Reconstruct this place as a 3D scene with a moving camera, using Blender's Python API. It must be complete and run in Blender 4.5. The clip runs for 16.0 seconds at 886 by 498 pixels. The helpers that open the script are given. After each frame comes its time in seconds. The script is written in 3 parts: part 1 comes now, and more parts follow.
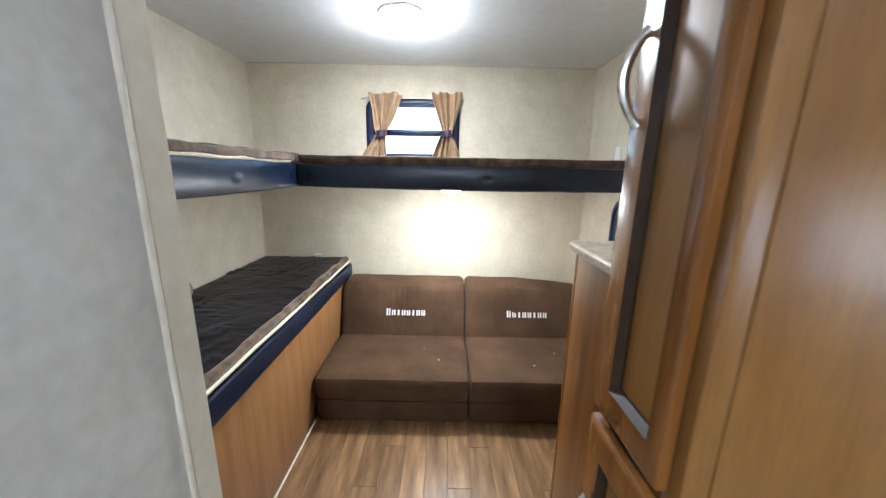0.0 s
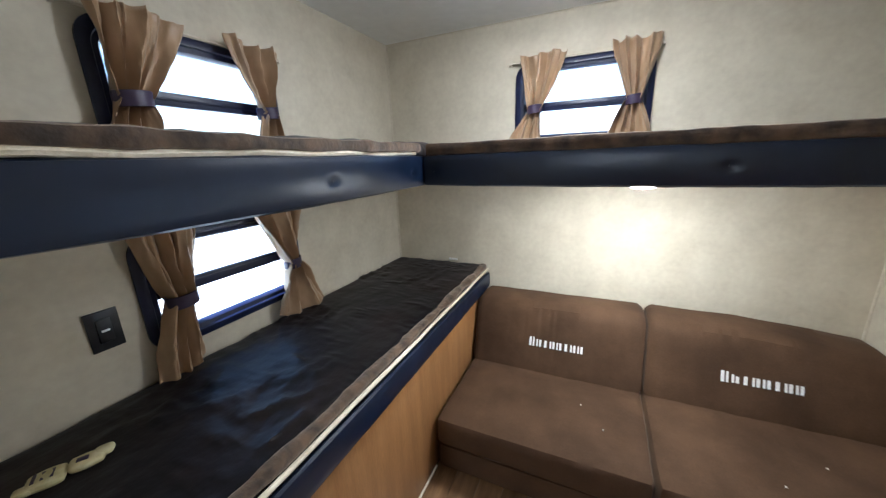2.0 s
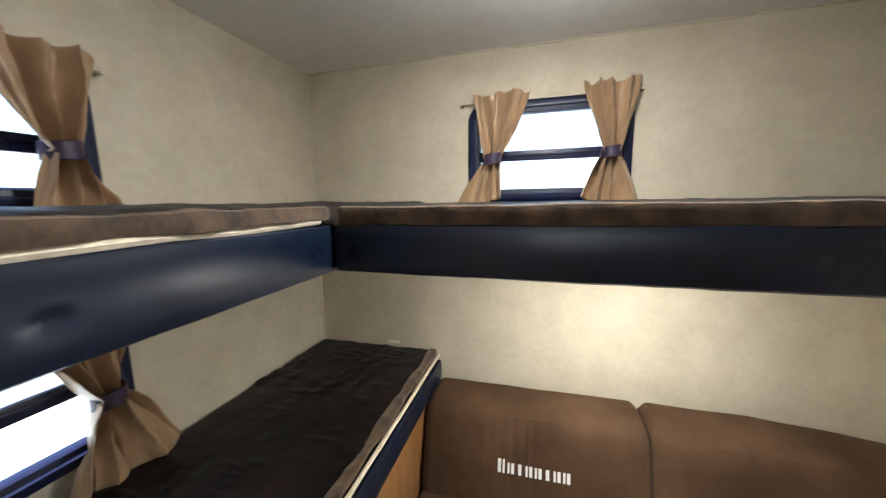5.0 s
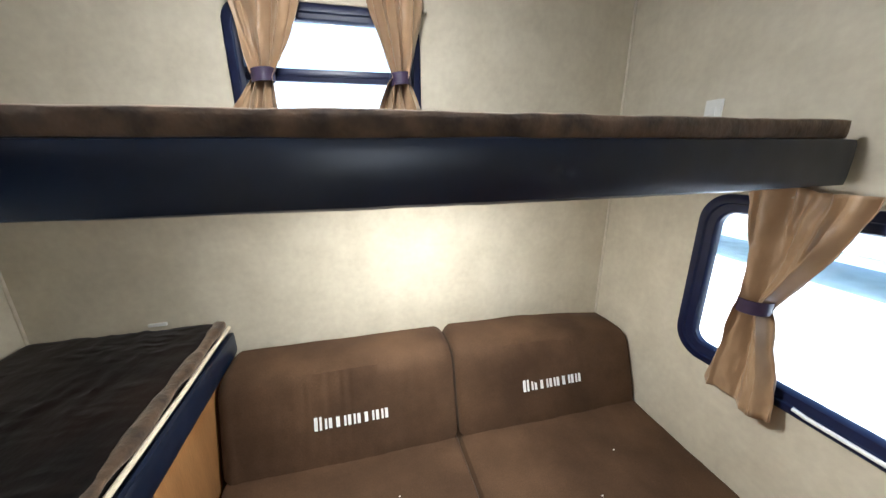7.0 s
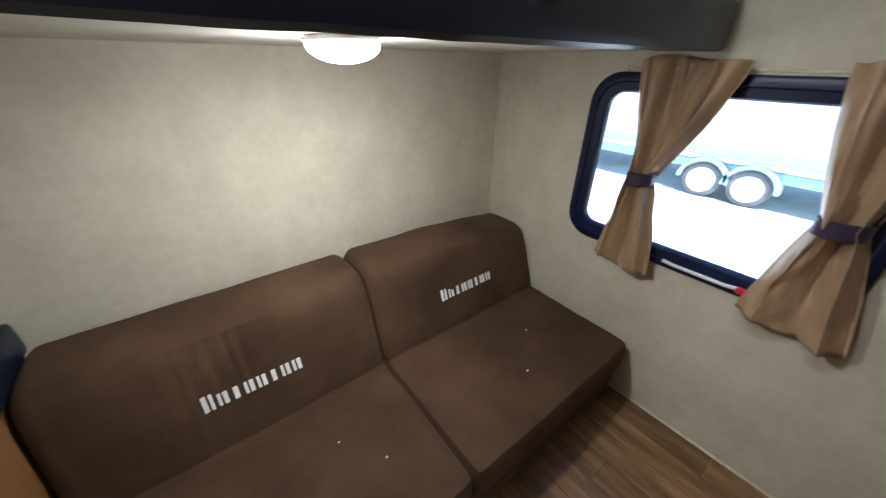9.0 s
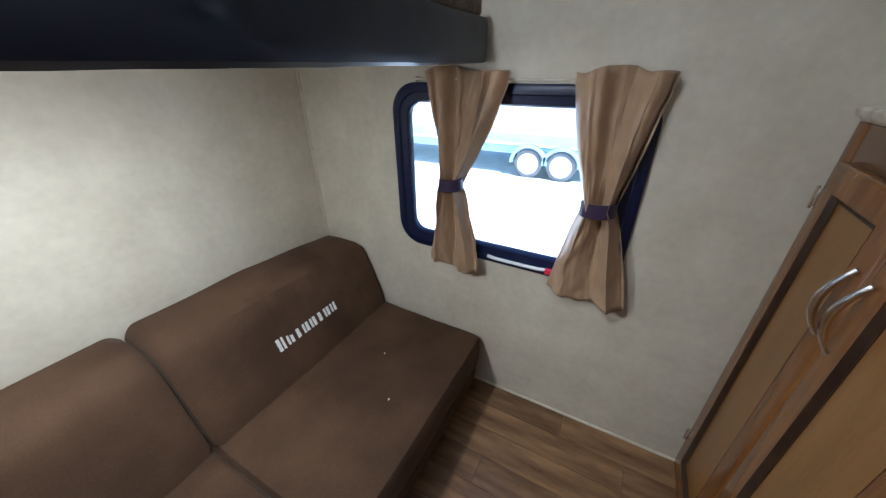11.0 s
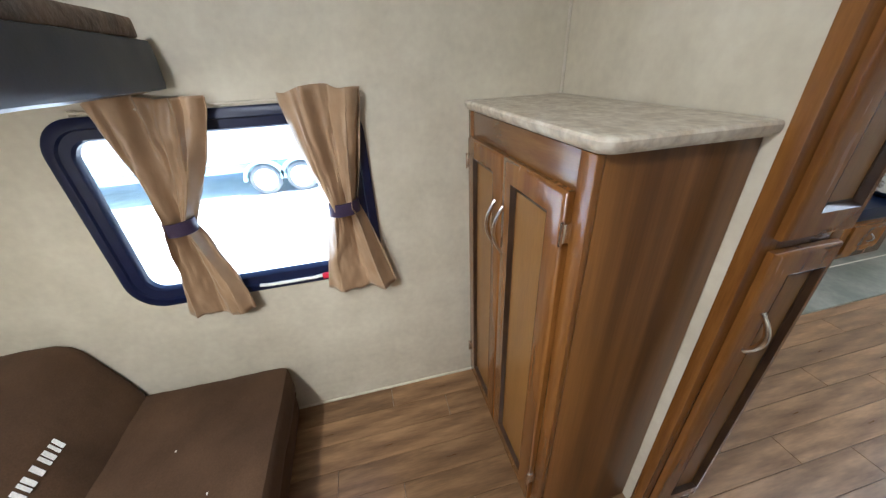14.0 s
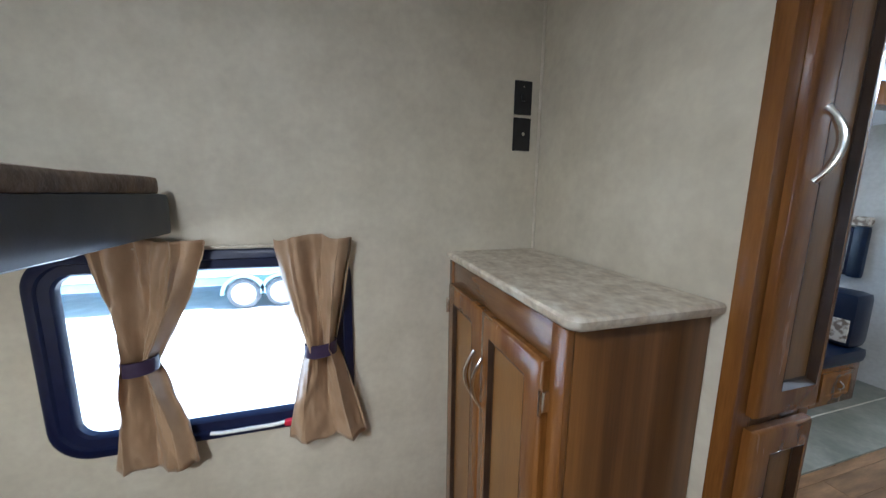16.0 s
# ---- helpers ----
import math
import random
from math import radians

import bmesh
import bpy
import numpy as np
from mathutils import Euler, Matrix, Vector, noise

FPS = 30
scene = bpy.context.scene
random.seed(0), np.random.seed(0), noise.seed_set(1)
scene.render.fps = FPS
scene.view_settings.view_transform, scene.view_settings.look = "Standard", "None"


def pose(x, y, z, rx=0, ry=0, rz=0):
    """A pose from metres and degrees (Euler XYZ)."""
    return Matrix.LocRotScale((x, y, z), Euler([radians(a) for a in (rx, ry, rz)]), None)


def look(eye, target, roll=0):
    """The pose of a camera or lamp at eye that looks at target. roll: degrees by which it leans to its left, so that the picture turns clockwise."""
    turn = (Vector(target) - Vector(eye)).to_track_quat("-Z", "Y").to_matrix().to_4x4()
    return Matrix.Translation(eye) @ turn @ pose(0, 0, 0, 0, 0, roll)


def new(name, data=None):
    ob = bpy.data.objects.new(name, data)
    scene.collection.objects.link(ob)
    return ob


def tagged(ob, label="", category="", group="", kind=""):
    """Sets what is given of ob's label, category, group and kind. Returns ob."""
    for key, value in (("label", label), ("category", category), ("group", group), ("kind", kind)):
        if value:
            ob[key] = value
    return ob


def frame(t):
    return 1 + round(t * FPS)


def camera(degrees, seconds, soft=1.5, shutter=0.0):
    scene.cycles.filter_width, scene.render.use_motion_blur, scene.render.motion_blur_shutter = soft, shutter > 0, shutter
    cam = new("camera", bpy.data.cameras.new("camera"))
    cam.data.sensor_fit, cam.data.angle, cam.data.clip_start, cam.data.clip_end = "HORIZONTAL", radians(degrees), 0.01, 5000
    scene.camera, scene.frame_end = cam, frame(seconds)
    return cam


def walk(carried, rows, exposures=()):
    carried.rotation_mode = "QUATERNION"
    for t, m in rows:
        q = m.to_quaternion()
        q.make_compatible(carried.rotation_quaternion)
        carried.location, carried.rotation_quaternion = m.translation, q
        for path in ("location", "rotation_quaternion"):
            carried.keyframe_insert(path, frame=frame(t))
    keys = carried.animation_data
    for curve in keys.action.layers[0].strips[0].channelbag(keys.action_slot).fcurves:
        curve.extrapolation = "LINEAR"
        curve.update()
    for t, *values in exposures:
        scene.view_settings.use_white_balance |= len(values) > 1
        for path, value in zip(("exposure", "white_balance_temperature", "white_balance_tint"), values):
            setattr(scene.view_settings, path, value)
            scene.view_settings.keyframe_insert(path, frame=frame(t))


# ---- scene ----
cam = camera(105.4, 16.0, 1.3, 0.3)

EXPOSURES = [(0, 2.8, 5500, 10), (0.5, 2.8, 5350, 10), (1, 2.7, 5300, 10), (1.5, 2.55, 5300, 10), (2.5, 2.25, 5650, 10), (3, 2.35, 5450, 10), (5.5, 2.05, 6350, 10), (6, 2.25, 5950, 10), (7, 2.35, 5800, 10), (8, 2.55, 5700, 10), (8.5, 2.17, 5650, 10), (9, 1.5, 5650, 10), (9.5, 1.3, 5550, 10), (12, 2.15, 5100, 10), (13, 2.5, 5400, 10), (14.5, 2.35, 5600, 10), (16, 1.97, 5250, 10)]
PATH = [
    (0, (0.327, 2.613, 1.358), (0.322, 4.563, 0.914), 1.1),
    (0.5, (0.285, 2.764, 1.345), (0.279, 4.712, 0.892), -0.7),
    (1, (0.267, 2.867, 1.358), (0.136, 4.809, 0.900), 0.4),
    (1.5, (0.243, 2.993, 1.354), (-0.327, 4.849, 0.874), -1.6),
    (2, (0.217, 3.107, 1.369), (-0.592, 4.863, 0.858), -2.0),
    (2.5, (0.195, 3.189, 1.366), (-0.787, 4.854, 0.853), -0.8),
    (3, (0.160, 3.210, 1.361), (-0.870, 4.867, 0.919), -0.1),
    (5.5, (0.070, 3.604, 1.445), (-0.083, 5.578, 1.165), -0.4),
    (6, (0.107, 3.596, 1.422), (0.386, 5.555, 1.135), 0.6),
    (6.5, (0.140, 3.629, 1.416), (0.569, 5.537, 0.994), -0.1),
    (7, (0.163, 3.681, 1.367), (0.624, 5.544, 0.803), -0.4),
    (7.5, (0.169, 3.725, 1.301), (0.612, 5.540, 0.588), -0.0),
    (8, (0.165, 3.803, 1.260), (0.733, 5.521, 0.408), -1.3),
    (8.5, (0.149, 3.867, 1.264), (0.884, 5.461, 0.305), -1.3),
    (9, (0.095, 3.881, 1.250), (1.176, 5.263, 0.276), 0.6),
    (9.5, (0.141, 3.834, 1.265), (1.418, 5.049, 0.320), 0.7),
    (12, (0.313, 3.816, 1.279), (1.984, 4.329, 0.307), -2.5),
    (12.5, (0.285, 3.804, 1.294), (2.010, 4.064, 0.316), -3.9),
    (13, (0.259, 3.809, 1.296), (2.000, 3.803, 0.313), -3.9),
    (13.5, (0.230, 3.794, 1.303), (1.966, 3.556, 0.338), -3.1),
    (14, (0.209, 3.792, 1.305), (1.919, 3.414, 0.339), -3.1),
    (14.5, (0.201, 3.786, 1.322), (1.963, 3.374, 0.470), -2.8),
    (15, (0.201, 3.782, 1.349), (2.029, 3.337, 0.671), -1.9),
    (15.5, (0.206, 3.791, 1.369), (2.087, 3.312, 0.886), -1.0),
    (16, (0.210, 3.791, 1.389), (2.105, 3.233, 1.076), 0.7),
]
walk(cam, [(t, look(eye, target, roll)) for t, eye, target, roll in PATH], EXPOSURES)

# ---- light and exposure ----
world = bpy.data.worlds.new("World")
scene.world = world
world.use_nodes = True
wn = world.node_tree.nodes
sky = wn.new("ShaderNodeTexSky")
sky.sky_type, sky.sun_disc = "NISHITA", False
sky.sun_elevation, sky.sun_rotation = radians(60), radians(205)
world.node_tree.links.new(sky.outputs[0], wn["Background"].inputs[0])
wn["Background"].inputs[1].default_value = 0.15


def lamp(name, kind, m, energy, color=(1, 1, 1), **values):
    data = bpy.data.lights.new(name, kind)
    data.energy, data.color = energy, color
    for key, value in values.items():
        if key == "size":
            data.size = value
        elif key == "radius":
            data.shadow_soft_size = value
        elif key == "angle":
            data.angle = value
        elif key == "spread":
            data.spread = value
        elif key == "disk":
            data.shape = "DISK"
        elif key == "size_y":
            data.shape, data.size_y = "RECTANGLE", value
    ob = new(name, data)
    ob.matrix_world = m
    return ob


SUN_DIR = Vector((math.sin(radians(205)) * math.cos(radians(60)), math.cos(radians(205)) * math.cos(radians(60)), math.sin(radians(60))))
lamp("sun", "SUN", look(SUN_DIR * 30, (0, 0, 0)), 5.0, (1, 0.97, 0.93), angle=radians(0.5))
LAMP_BUNK, LAMP_ROOM, HALL_LIGHT = 1.9, 1.75, 4.6
lamp("bunk_lamp_light", "AREA", look((0.36, 4.49, 1.225), (0.36, 4.49, 0)), LAMP_BUNK, (1, 0.96, 0.86), size=0.09, disk=1)
lamp("bunk_lamp_glow", "POINT", pose(0.36, 4.49, 1.19), LAMP_BUNK * 0.7, (1, 0.96, 0.86), radius=0.03)
lamp("room_lamp_light", "AREA", look((0.12, 4.3, 1.985), (0.12, 4.3, 0)), LAMP_ROOM, (1, 0.975, 0.92), size=0.16, disk=1)
lamp("room_lamp_glow", "POINT", pose(0.12, 4.3, 1.93), LAMP_ROOM * 0.7, (1, 0.975, 0.92), radius=0.05)
# hall lamps, blued to add living-area daylight; the farther one is assumed
for hx, hy in ((0.35, 1.2), (0.6, -0.9)):
    lamp("hall_lamp_daylight_fill", "AREA", look((hx, hy, 1.985), (hx, hy, 0)), HALL_LIGHT, (0.9, 0.96, 1), size=0.16, disk=1)
    lamp("hall_daylight_fill_glow", "POINT", pose(hx, hy, 1.93), HALL_LIGHT * 0.3, (0.9, 0.96, 1), radius=0.05)


# ---- materials ----
def mat(name, color, rough=0.6, second=None, scale=8.0, detail=6.0, stretch=(1, 1, 1), lo=0.35, hi=0.65, bump=0.0, bump_scale=60.0,
        bump_dist=0.004, metal=0.0, sheen=0.0, sheen_tint=(1, 1, 1), coat=0.0, fine=0.0, fine_scale=120.0, vary=0.0, rough_var=0.0, emit=None, trans=0.0, ior=1.45):
    m = bpy.data.materials.new(name)
    m.use_nodes = True
    nt = m.node_tree
    b = nt.nodes["Principled BSDF"]
    link = nt.links.new
    coord = nt.nodes.new("ShaderNodeTexCoord")
    mp = nt.nodes.new("ShaderNodeMapping")
    mp.inputs["Scale"].default_value = stretch
    link(coord.outputs["Object"], mp.inputs[0])
    b.inputs["Roughness"].default_value, b.inputs["Metallic"].default_value = rough, metal
    b.inputs["Base Color"].default_value = (*color, 1)
    b.inputs["Sheen Weight"].default_value = sheen
    b.inputs["Sheen Tint"].default_value = (*sheen_tint, 1)
    b.inputs["Coat Weight"].default_value = coat
    b.inputs["Transmission Weight"].default_value = trans
    b.inputs["IOR"].default_value = ior
    out = None
    if second is not None:
        n = nt.nodes.new("ShaderNodeTexNoise")
        n.inputs["Scale"].default_value, n.inputs["Detail"].default_value = scale, detail
        link(mp.outputs[0], n.inputs["Vector"])
        r = nt.nodes.new("ShaderNodeValToRGB")
        r.color_ramp.elements[0].position, r.color_ramp.elements[1].position = lo, hi
        r.color_ramp.elements[0].color, r.color_ramp.elements[1].color = (*color, 1), (*second, 1)
        link(n.outputs["Fac"], r.inputs[0])
        out = r.outputs[0]
        if rough_var:
            mr = nt.nodes.new("ShaderNodeMapRange")
            mr.inputs["To Min"].default_value, mr.inputs["To Max"].default_value = rough - rough_var, rough + rough_var
            link(n.outputs["Fac"], mr.inputs["Value"])
            link(mr.outputs[0], b.inputs["Roughness"])
    if fine and out is not None:
        n2 = nt.nodes.new("ShaderNodeTexNoise")
        n2.inputs["Scale"].default_value, n2.inputs["Detail"].default_value = fine_scale, 4
        link(mp.outputs[0], n2.inputs["Vector"])
        mx = nt.nodes.new("ShaderNodeMix")
        mx.data_type, mx.blend_type = "RGBA", "OVERLAY"
        mx.inputs[0].default_value = fine
        link(out, mx.inputs[6])
        link(n2.outputs["Fac"], mx.inputs[7])
        out = mx.outputs[2]
    if vary and out is not None:
        oi = nt.nodes.new("ShaderNodeObjectInfo")
        mr2 = nt.nodes.new("ShaderNodeMapRange")
        mr2.inputs["To Min"].default_value, mr2.inputs["To Max"].default_value = 1 - vary, 1 + vary
        link(oi.outputs["Random"], mr2.inputs["Value"])
        hs = nt.nodes.new("ShaderNodeHueSaturation")
        link(mr2.outputs[0], hs.inputs["Value"])
        link(out, hs.inputs["Color"])
        out = hs.outputs[0]
    if out is not None:
        link(out, b.inputs["Base Color"])
    if bump:
        n3 = nt.nodes.new("ShaderNodeTexNoise")
        n3.inputs["Scale"].default_value, n3.inputs["Detail"].default_value = bump_scale, 5
        link(mp.outputs[0], n3.inputs["Vector"])
        bp = nt.nodes.new("ShaderNodeBump")
        bp.inputs["Strength"].default_value, bp.inputs["Distance"].default_value = bump, bump_dist
        link(n3.outputs["Fac"], bp.inputs["Height"])
        link(bp.outputs[0], b.inputs["Normal"])
    if emit:
        b.inputs["Emission Color"].default_value = (*emit[:3], 1)
        b.inputs["Emission Strength"].default_value = emit[3]
    return m


PAPER = mat("wallpaper", (0.485, 0.43, 0.325), 0.7, (0.61, 0.55, 0.43), 7, 8, lo=0.25, hi=0.75, bump=0.07, bump_scale=90, fine=0.14, fine_scale=40)
PAPER_HALL = mat("hall_wallpaper", (0.46, 0.43, 0.37), 0.5, (0.58, 0.56, 0.51), 5, 8, lo=0.25, hi=0.75, bump=0.08, bump_scale=70, fine=0.18, fine_scale=40)
CEIL = mat("ceiling_panel", (0.80, 0.80, 0.79), 0.4, (0.84, 0.84, 0.83), 20, 4, bump=0.08, bump_scale=120)
TRIMW = mat("wall_trim", (0.52, 0.46, 0.36), 0.6, (0.60, 0.54, 0.43), 30, 3)
FLOORW = mat("plank_floor", (0.085, 0.042, 0.017), 0.3, (0.275, 0.16, 0.076), 4, 9, stretch=(6, 0.8, 1), lo=0.3, hi=0.7, bump=0.06, bump_scale=30, fine=0.3, fine_scale=30, vary=0.2, rough_var=0.08)
# near-black brown paints the shade of the recess onto the door beads
BEAD_SHADE = mat("bead_shade_brown", (0.022, 0.010, 0.005), 0.35, (0.04, 0.02, 0.009), 20, 4)
GAP = mat("plank_joint", (0.06, 0.035, 0.02), 0.8)
WOOD = mat("cherry_wood", (0.118, 0.042, 0.0085), 0.25, (0.235, 0.096, 0.021), 5, 8, stretch=(6, 6, 0.55), lo=0.3, hi=0.72, bump=0.04, bump_scale=40, fine=0.25, fine_scale=50, coat=0.25, rough_var=0.06)
WOODH = mat("cherry_wood_across", (0.10, 0.041, 0.012), 0.26, (0.19, 0.088, 0.028), 5, 8, stretch=(0.55, 6, 6), lo=0.3, hi=0.72, bump=0.04, bump_scale=40, fine=0.25, fine_scale=50, coat=0.25)
PANELW = mat("door_panel_wood", (0.175, 0.077, 0.017), 0.32, (0.25, 0.122, 0.031), 4, 8, stretch=(4, 4, 0.5), lo=0.3, hi=0.72, bump=0.03, bump_scale=40, fine=0.2, fine_scale=50, coat=0.12)
SIDEW = mat("cabinet_side_wood", (0.072, 0.026, 0.006), 0.34, (0.27, 0.115, 0.028), 2.6, 6, stretch=(5, 5, 0.18), lo=0.32, hi=0.68, bump=0.03, fine=0.25, fine_scale=40, rough_var=0.05)
BASEW = mat("bunk_base_wood", (0.225, 0.105, 0.036), 0.45, (0.30, 0.15, 0.056), 4, 8, stretch=(5, 5, 0.6), bump=0.03, fine=0.25, fine_scale=50)
SUEDE = mat("brown_microsuede", (0.048, 0.0255, 0.0135), 0.85, (0.088, 0.0485, 0.0255), 5, 7, lo=0.3, hi=0.7, bump=0.25, bump_scale=9, bump_dist=0.02, sheen=0.07, sheen_tint=(0.8, 0.6, 0.45), fine=0.3, fine_scale=220)
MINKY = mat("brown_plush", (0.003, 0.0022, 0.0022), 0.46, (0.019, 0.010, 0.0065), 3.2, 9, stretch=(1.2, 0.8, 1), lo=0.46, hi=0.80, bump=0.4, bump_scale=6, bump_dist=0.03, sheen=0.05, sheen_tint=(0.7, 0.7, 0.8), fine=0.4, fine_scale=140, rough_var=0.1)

SUEDE.node_tree.nodes["Principled BSDF"].inputs["Specular IOR Level"].default_value = 0.2


def wrinkle(m, scale, dist, strength):
    """Long pressed creases, stronger in some patches, chained onto the material's own relief."""
    nt = m.node_tree
    b = nt.nodes["Principled BSDF"]
    co, mp = nt.nodes.new("ShaderNodeTexCoord"), nt.nodes.new("ShaderNodeMapping")
    mp.inputs["Rotation"].default_value, mp.inputs["Scale"].default_value = (0, 0, radians(38)), (0.7, 2.0, 1)
    nt.links.new(co.outputs["Object"], mp.inputs[0])
    rid, patch = nt.nodes.new("ShaderNodeTexNoise"), nt.nodes.new("ShaderNodeTexNoise")
    rid.noise_type = "RIDGED_MULTIFRACTAL"
    rid.inputs["Scale"].default_value, rid.inputs["Detail"].default_value = scale, 3
    patch.inputs["Scale"].default_value = 2.6
    nt.links.new(mp.outputs[0], rid.inputs["Vector"])
    nt.links.new(co.outputs["Object"], patch.inputs["Vector"])
    rng_node, mul, bp = nt.nodes.new("ShaderNodeMapRange"), nt.nodes.new("ShaderNodeMath"), nt.nodes.new("ShaderNodeBump")
    rng_node.inputs["From Min"].default_value, rng_node.inputs["From Max"].default_value = 0.38, 0.62
    mul.operation = "MULTIPLY"
    nt.links.new(patch.outputs["Fac"], rng_node.inputs["Value"])
    nt.links.new(rng_node.outputs[0], mul.inputs[0])
    nt.links.new(rid.outputs["Fac"], mul.inputs[1])
    bp.inputs["Strength"].default_value, bp.inputs["Distance"].default_value = strength, dist
    nt.links.new(mul.outputs[0], bp.inputs["Height"])
    old = b.inputs["Normal"].links[0].from_socket
    nt.links.new(old, bp.inputs["Normal"])
    nt.links.new(bp.outputs[0], b.inputs["Normal"])


MINKY.node_tree.nodes["Principled BSDF"].inputs["Specular IOR Level"].default_value = 0.25
wrinkle(MINKY, 13.0, 0.014, 0.7)
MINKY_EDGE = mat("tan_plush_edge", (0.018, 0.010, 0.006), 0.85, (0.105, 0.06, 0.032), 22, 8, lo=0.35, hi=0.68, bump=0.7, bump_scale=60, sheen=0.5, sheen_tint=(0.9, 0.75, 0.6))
CREAM = mat("cream_piping", (0.62, 0.54, 0.40), 0.7, (0.72, 0.64, 0.5), 60, 3, bump=0.2, bump_scale=200)
# black vinyl; the blue in its colour stands in for reflected sky
VINYL = mat("black_vinyl_sky_tint", (0.0033, 0.0080, 0.0215), 0.34, (0.0047, 0.0105, 0.028), 14, 6, bump=0.04, bump_scale=140)
BOARD = mat("bunk_underside", (0.62, 0.58, 0.5), 0.6, (0.7, 0.66, 0.58), 6, 5)
# black frame; navy mixed into the colour imitates flare from the bright panes
FRAMEB = mat("black_frame_flare_tint", (0.003, 0.006, 0.032), 0.4, (0.005, 0.009, 0.04), 30, 3, rough_var=0.05)
CLOTH = mat("gold_satin", (0.32, 0.205, 0.115), 0.34, (0.40, 0.265, 0.155), 14, 5, stretch=(1.5, 1.5, 0.8), bump=0.1, bump_scale=220, sheen=0.2, sheen_tint=(1, 0.85, 0.65), rough_var=0.08)
TIE = mat("brown_tie_vinyl", (0.028, 0.017, 0.042), 0.4, (0.042, 0.027, 0.058), 30, 3)
CHROME = mat("brushed_nickel", (0.72, 0.70, 0.66), 0.22, (0.8, 0.78, 0.74), 80, 3, metal=1.0)
STONE = mat("laminate_stone", (0.42, 0.34, 0.245), 0.33, (0.64, 0.58, 0.475), 20, 10, stretch=(1, 1.2, 1), lo=0.34, hi=0.64, bump=0.03, fine=0.55, fine_scale=55, rough_var=0.06)
WHITEP = mat("white_plastic", (0.72, 0.71, 0.68), 0.4, (0.78, 0.77, 0.74), 20, 2)
BLACKP = mat("black_plastic", (0.010, 0.010, 0.011), 0.35, (0.016, 0.016, 0.017), 30, 2)
RED = mat("red_plastic", (0.6, 0.02, 0.05), 0.4)
THREAD = mat("white_embroidery", (0.82, 0.80, 0.76), 0.6, (0.7, 0.68, 0.64), 200, 2, bump=0.2, bump_scale=400)
LENS = mat("lamp_lens", (0.9, 0.88, 0.82), 0.4, emit=(1, 0.96, 0.88, 16))
SLIDEF = mat("slide_vinyl_floor", (0.115, 0.115, 0.085), 0.4, (0.22, 0.21, 0.165), 4, 8, bump=0.05, fine=0.3, fine_scale=40, rough_var=0.1)
FLORAL = mat("floral_fabric", (0.18, 0.13, 0.09), 0.8, (0.62, 0.56, 0.45), 30, 5, lo=0.42, hi=0.55, bump=0.1)
GRAVEL = mat("pale_gravel", (0.6, 0.59, 0.57), 0.9, (0.74, 0.73, 0.71), 3, 9, bump=0.3, bump_scale=20, fine=0.3, fine_scale=30)
# rubber lightened to grey, so glare over the wheels is in the colour
TYRE = mat("glare_paled_tyre_rubber", (0.15, 0.155, 0.16), 0.8, (0.20, 0.205, 0.21), 20, 3)
PAINTW = mat("white_paint", (0.76, 0.77, 0.78), 0.35, (0.82, 0.82, 0.82), 4, 4)
PAINTG = mat("blue_grey_paint", (0.34, 0.50, 0.54), 0.4, (0.40, 0.55, 0.59), 4, 4)
GLASS = bpy.data.materials.new("window_glass")
GLASS.use_nodes = True
gn = GLASS.node_tree
for nd in list(gn.nodes):
    gn.nodes.remove(nd)
g_out, g_mix, g_tr, g_gl = (gn.nodes.new(k) for k in ("ShaderNodeOutputMaterial", "ShaderNodeMixShader", "ShaderNodeBsdfTransparent", "ShaderNodeBsdfGlossy"))
g_tr.inputs[0].default_value = (0.93, 0.97, 0.98, 1)
g_gl.inputs["Roughness"].default_value = 0.02
g_mix.inputs[0].default_value = 0.045
gn.links.new(g_tr.outputs[0], g_mix.inputs[1])
gn.links.new(g_gl.outputs[0], g_mix.inputs[2])
gn.links.new(g_mix.outputs[0], g_out.inputs[0])


# ---- mesh helpers ----
def finish(name, bm, material, smooth=True):
    bmesh.ops.recalc_face_normals(bm, faces=bm.faces)
    me = bpy.data.meshes.new(name)
    bm.to_mesh(me)
    bm.free()
    if material:
        me.materials.append(material)
    if smooth:
        for p in me.polygons:
            p.use_smooth = True
        me.set_sharp_from_angle(angle=radians(38))
    return me


def part(name, bm, material, parent=None, label="", smooth=True):
    ob = new(name, finish(name, bm, material, smooth))
    if parent is not None:
        ob.parent = parent
    if label:
        ob["label"] = label
    return ob


def thing(name, label, category, m=None, group=""):
    ob = new(name)
    ob.empty_display_size = 0.05
    if m is not None:
        ob.matrix_world = m
    return tagged(ob, label, category, group)


def add_box(bm, lo, hi, bevel=0.0, seg=2):
    c = [(a + b) / 2 for a, b in zip(lo, hi)]
    s = [b - a for a, b in zip(lo, hi)]
    vs = bmesh.ops.create_cube(bm, size=1, matrix=Matrix.Translation(c) @ Matrix.Diagonal((*s, 1)))["verts"]
    if bevel:
        es = list({e for v in vs for e in v.link_edges})
        bmesh.ops.bevel(bm, geom=es, offset=bevel, segments=seg, affect="EDGES", profile=0.6)
    return bm


def box(lo, hi, bevel=0.0, seg=2):
    return add_box(bmesh.new(), lo, hi, bevel, seg)


def structure(name, bm, material, label="", smooth=False):
    return tagged(new(name, finish(name, bm, material, smooth)), label or name.replace("_", " "), name.split("_")[0], kind="structure")


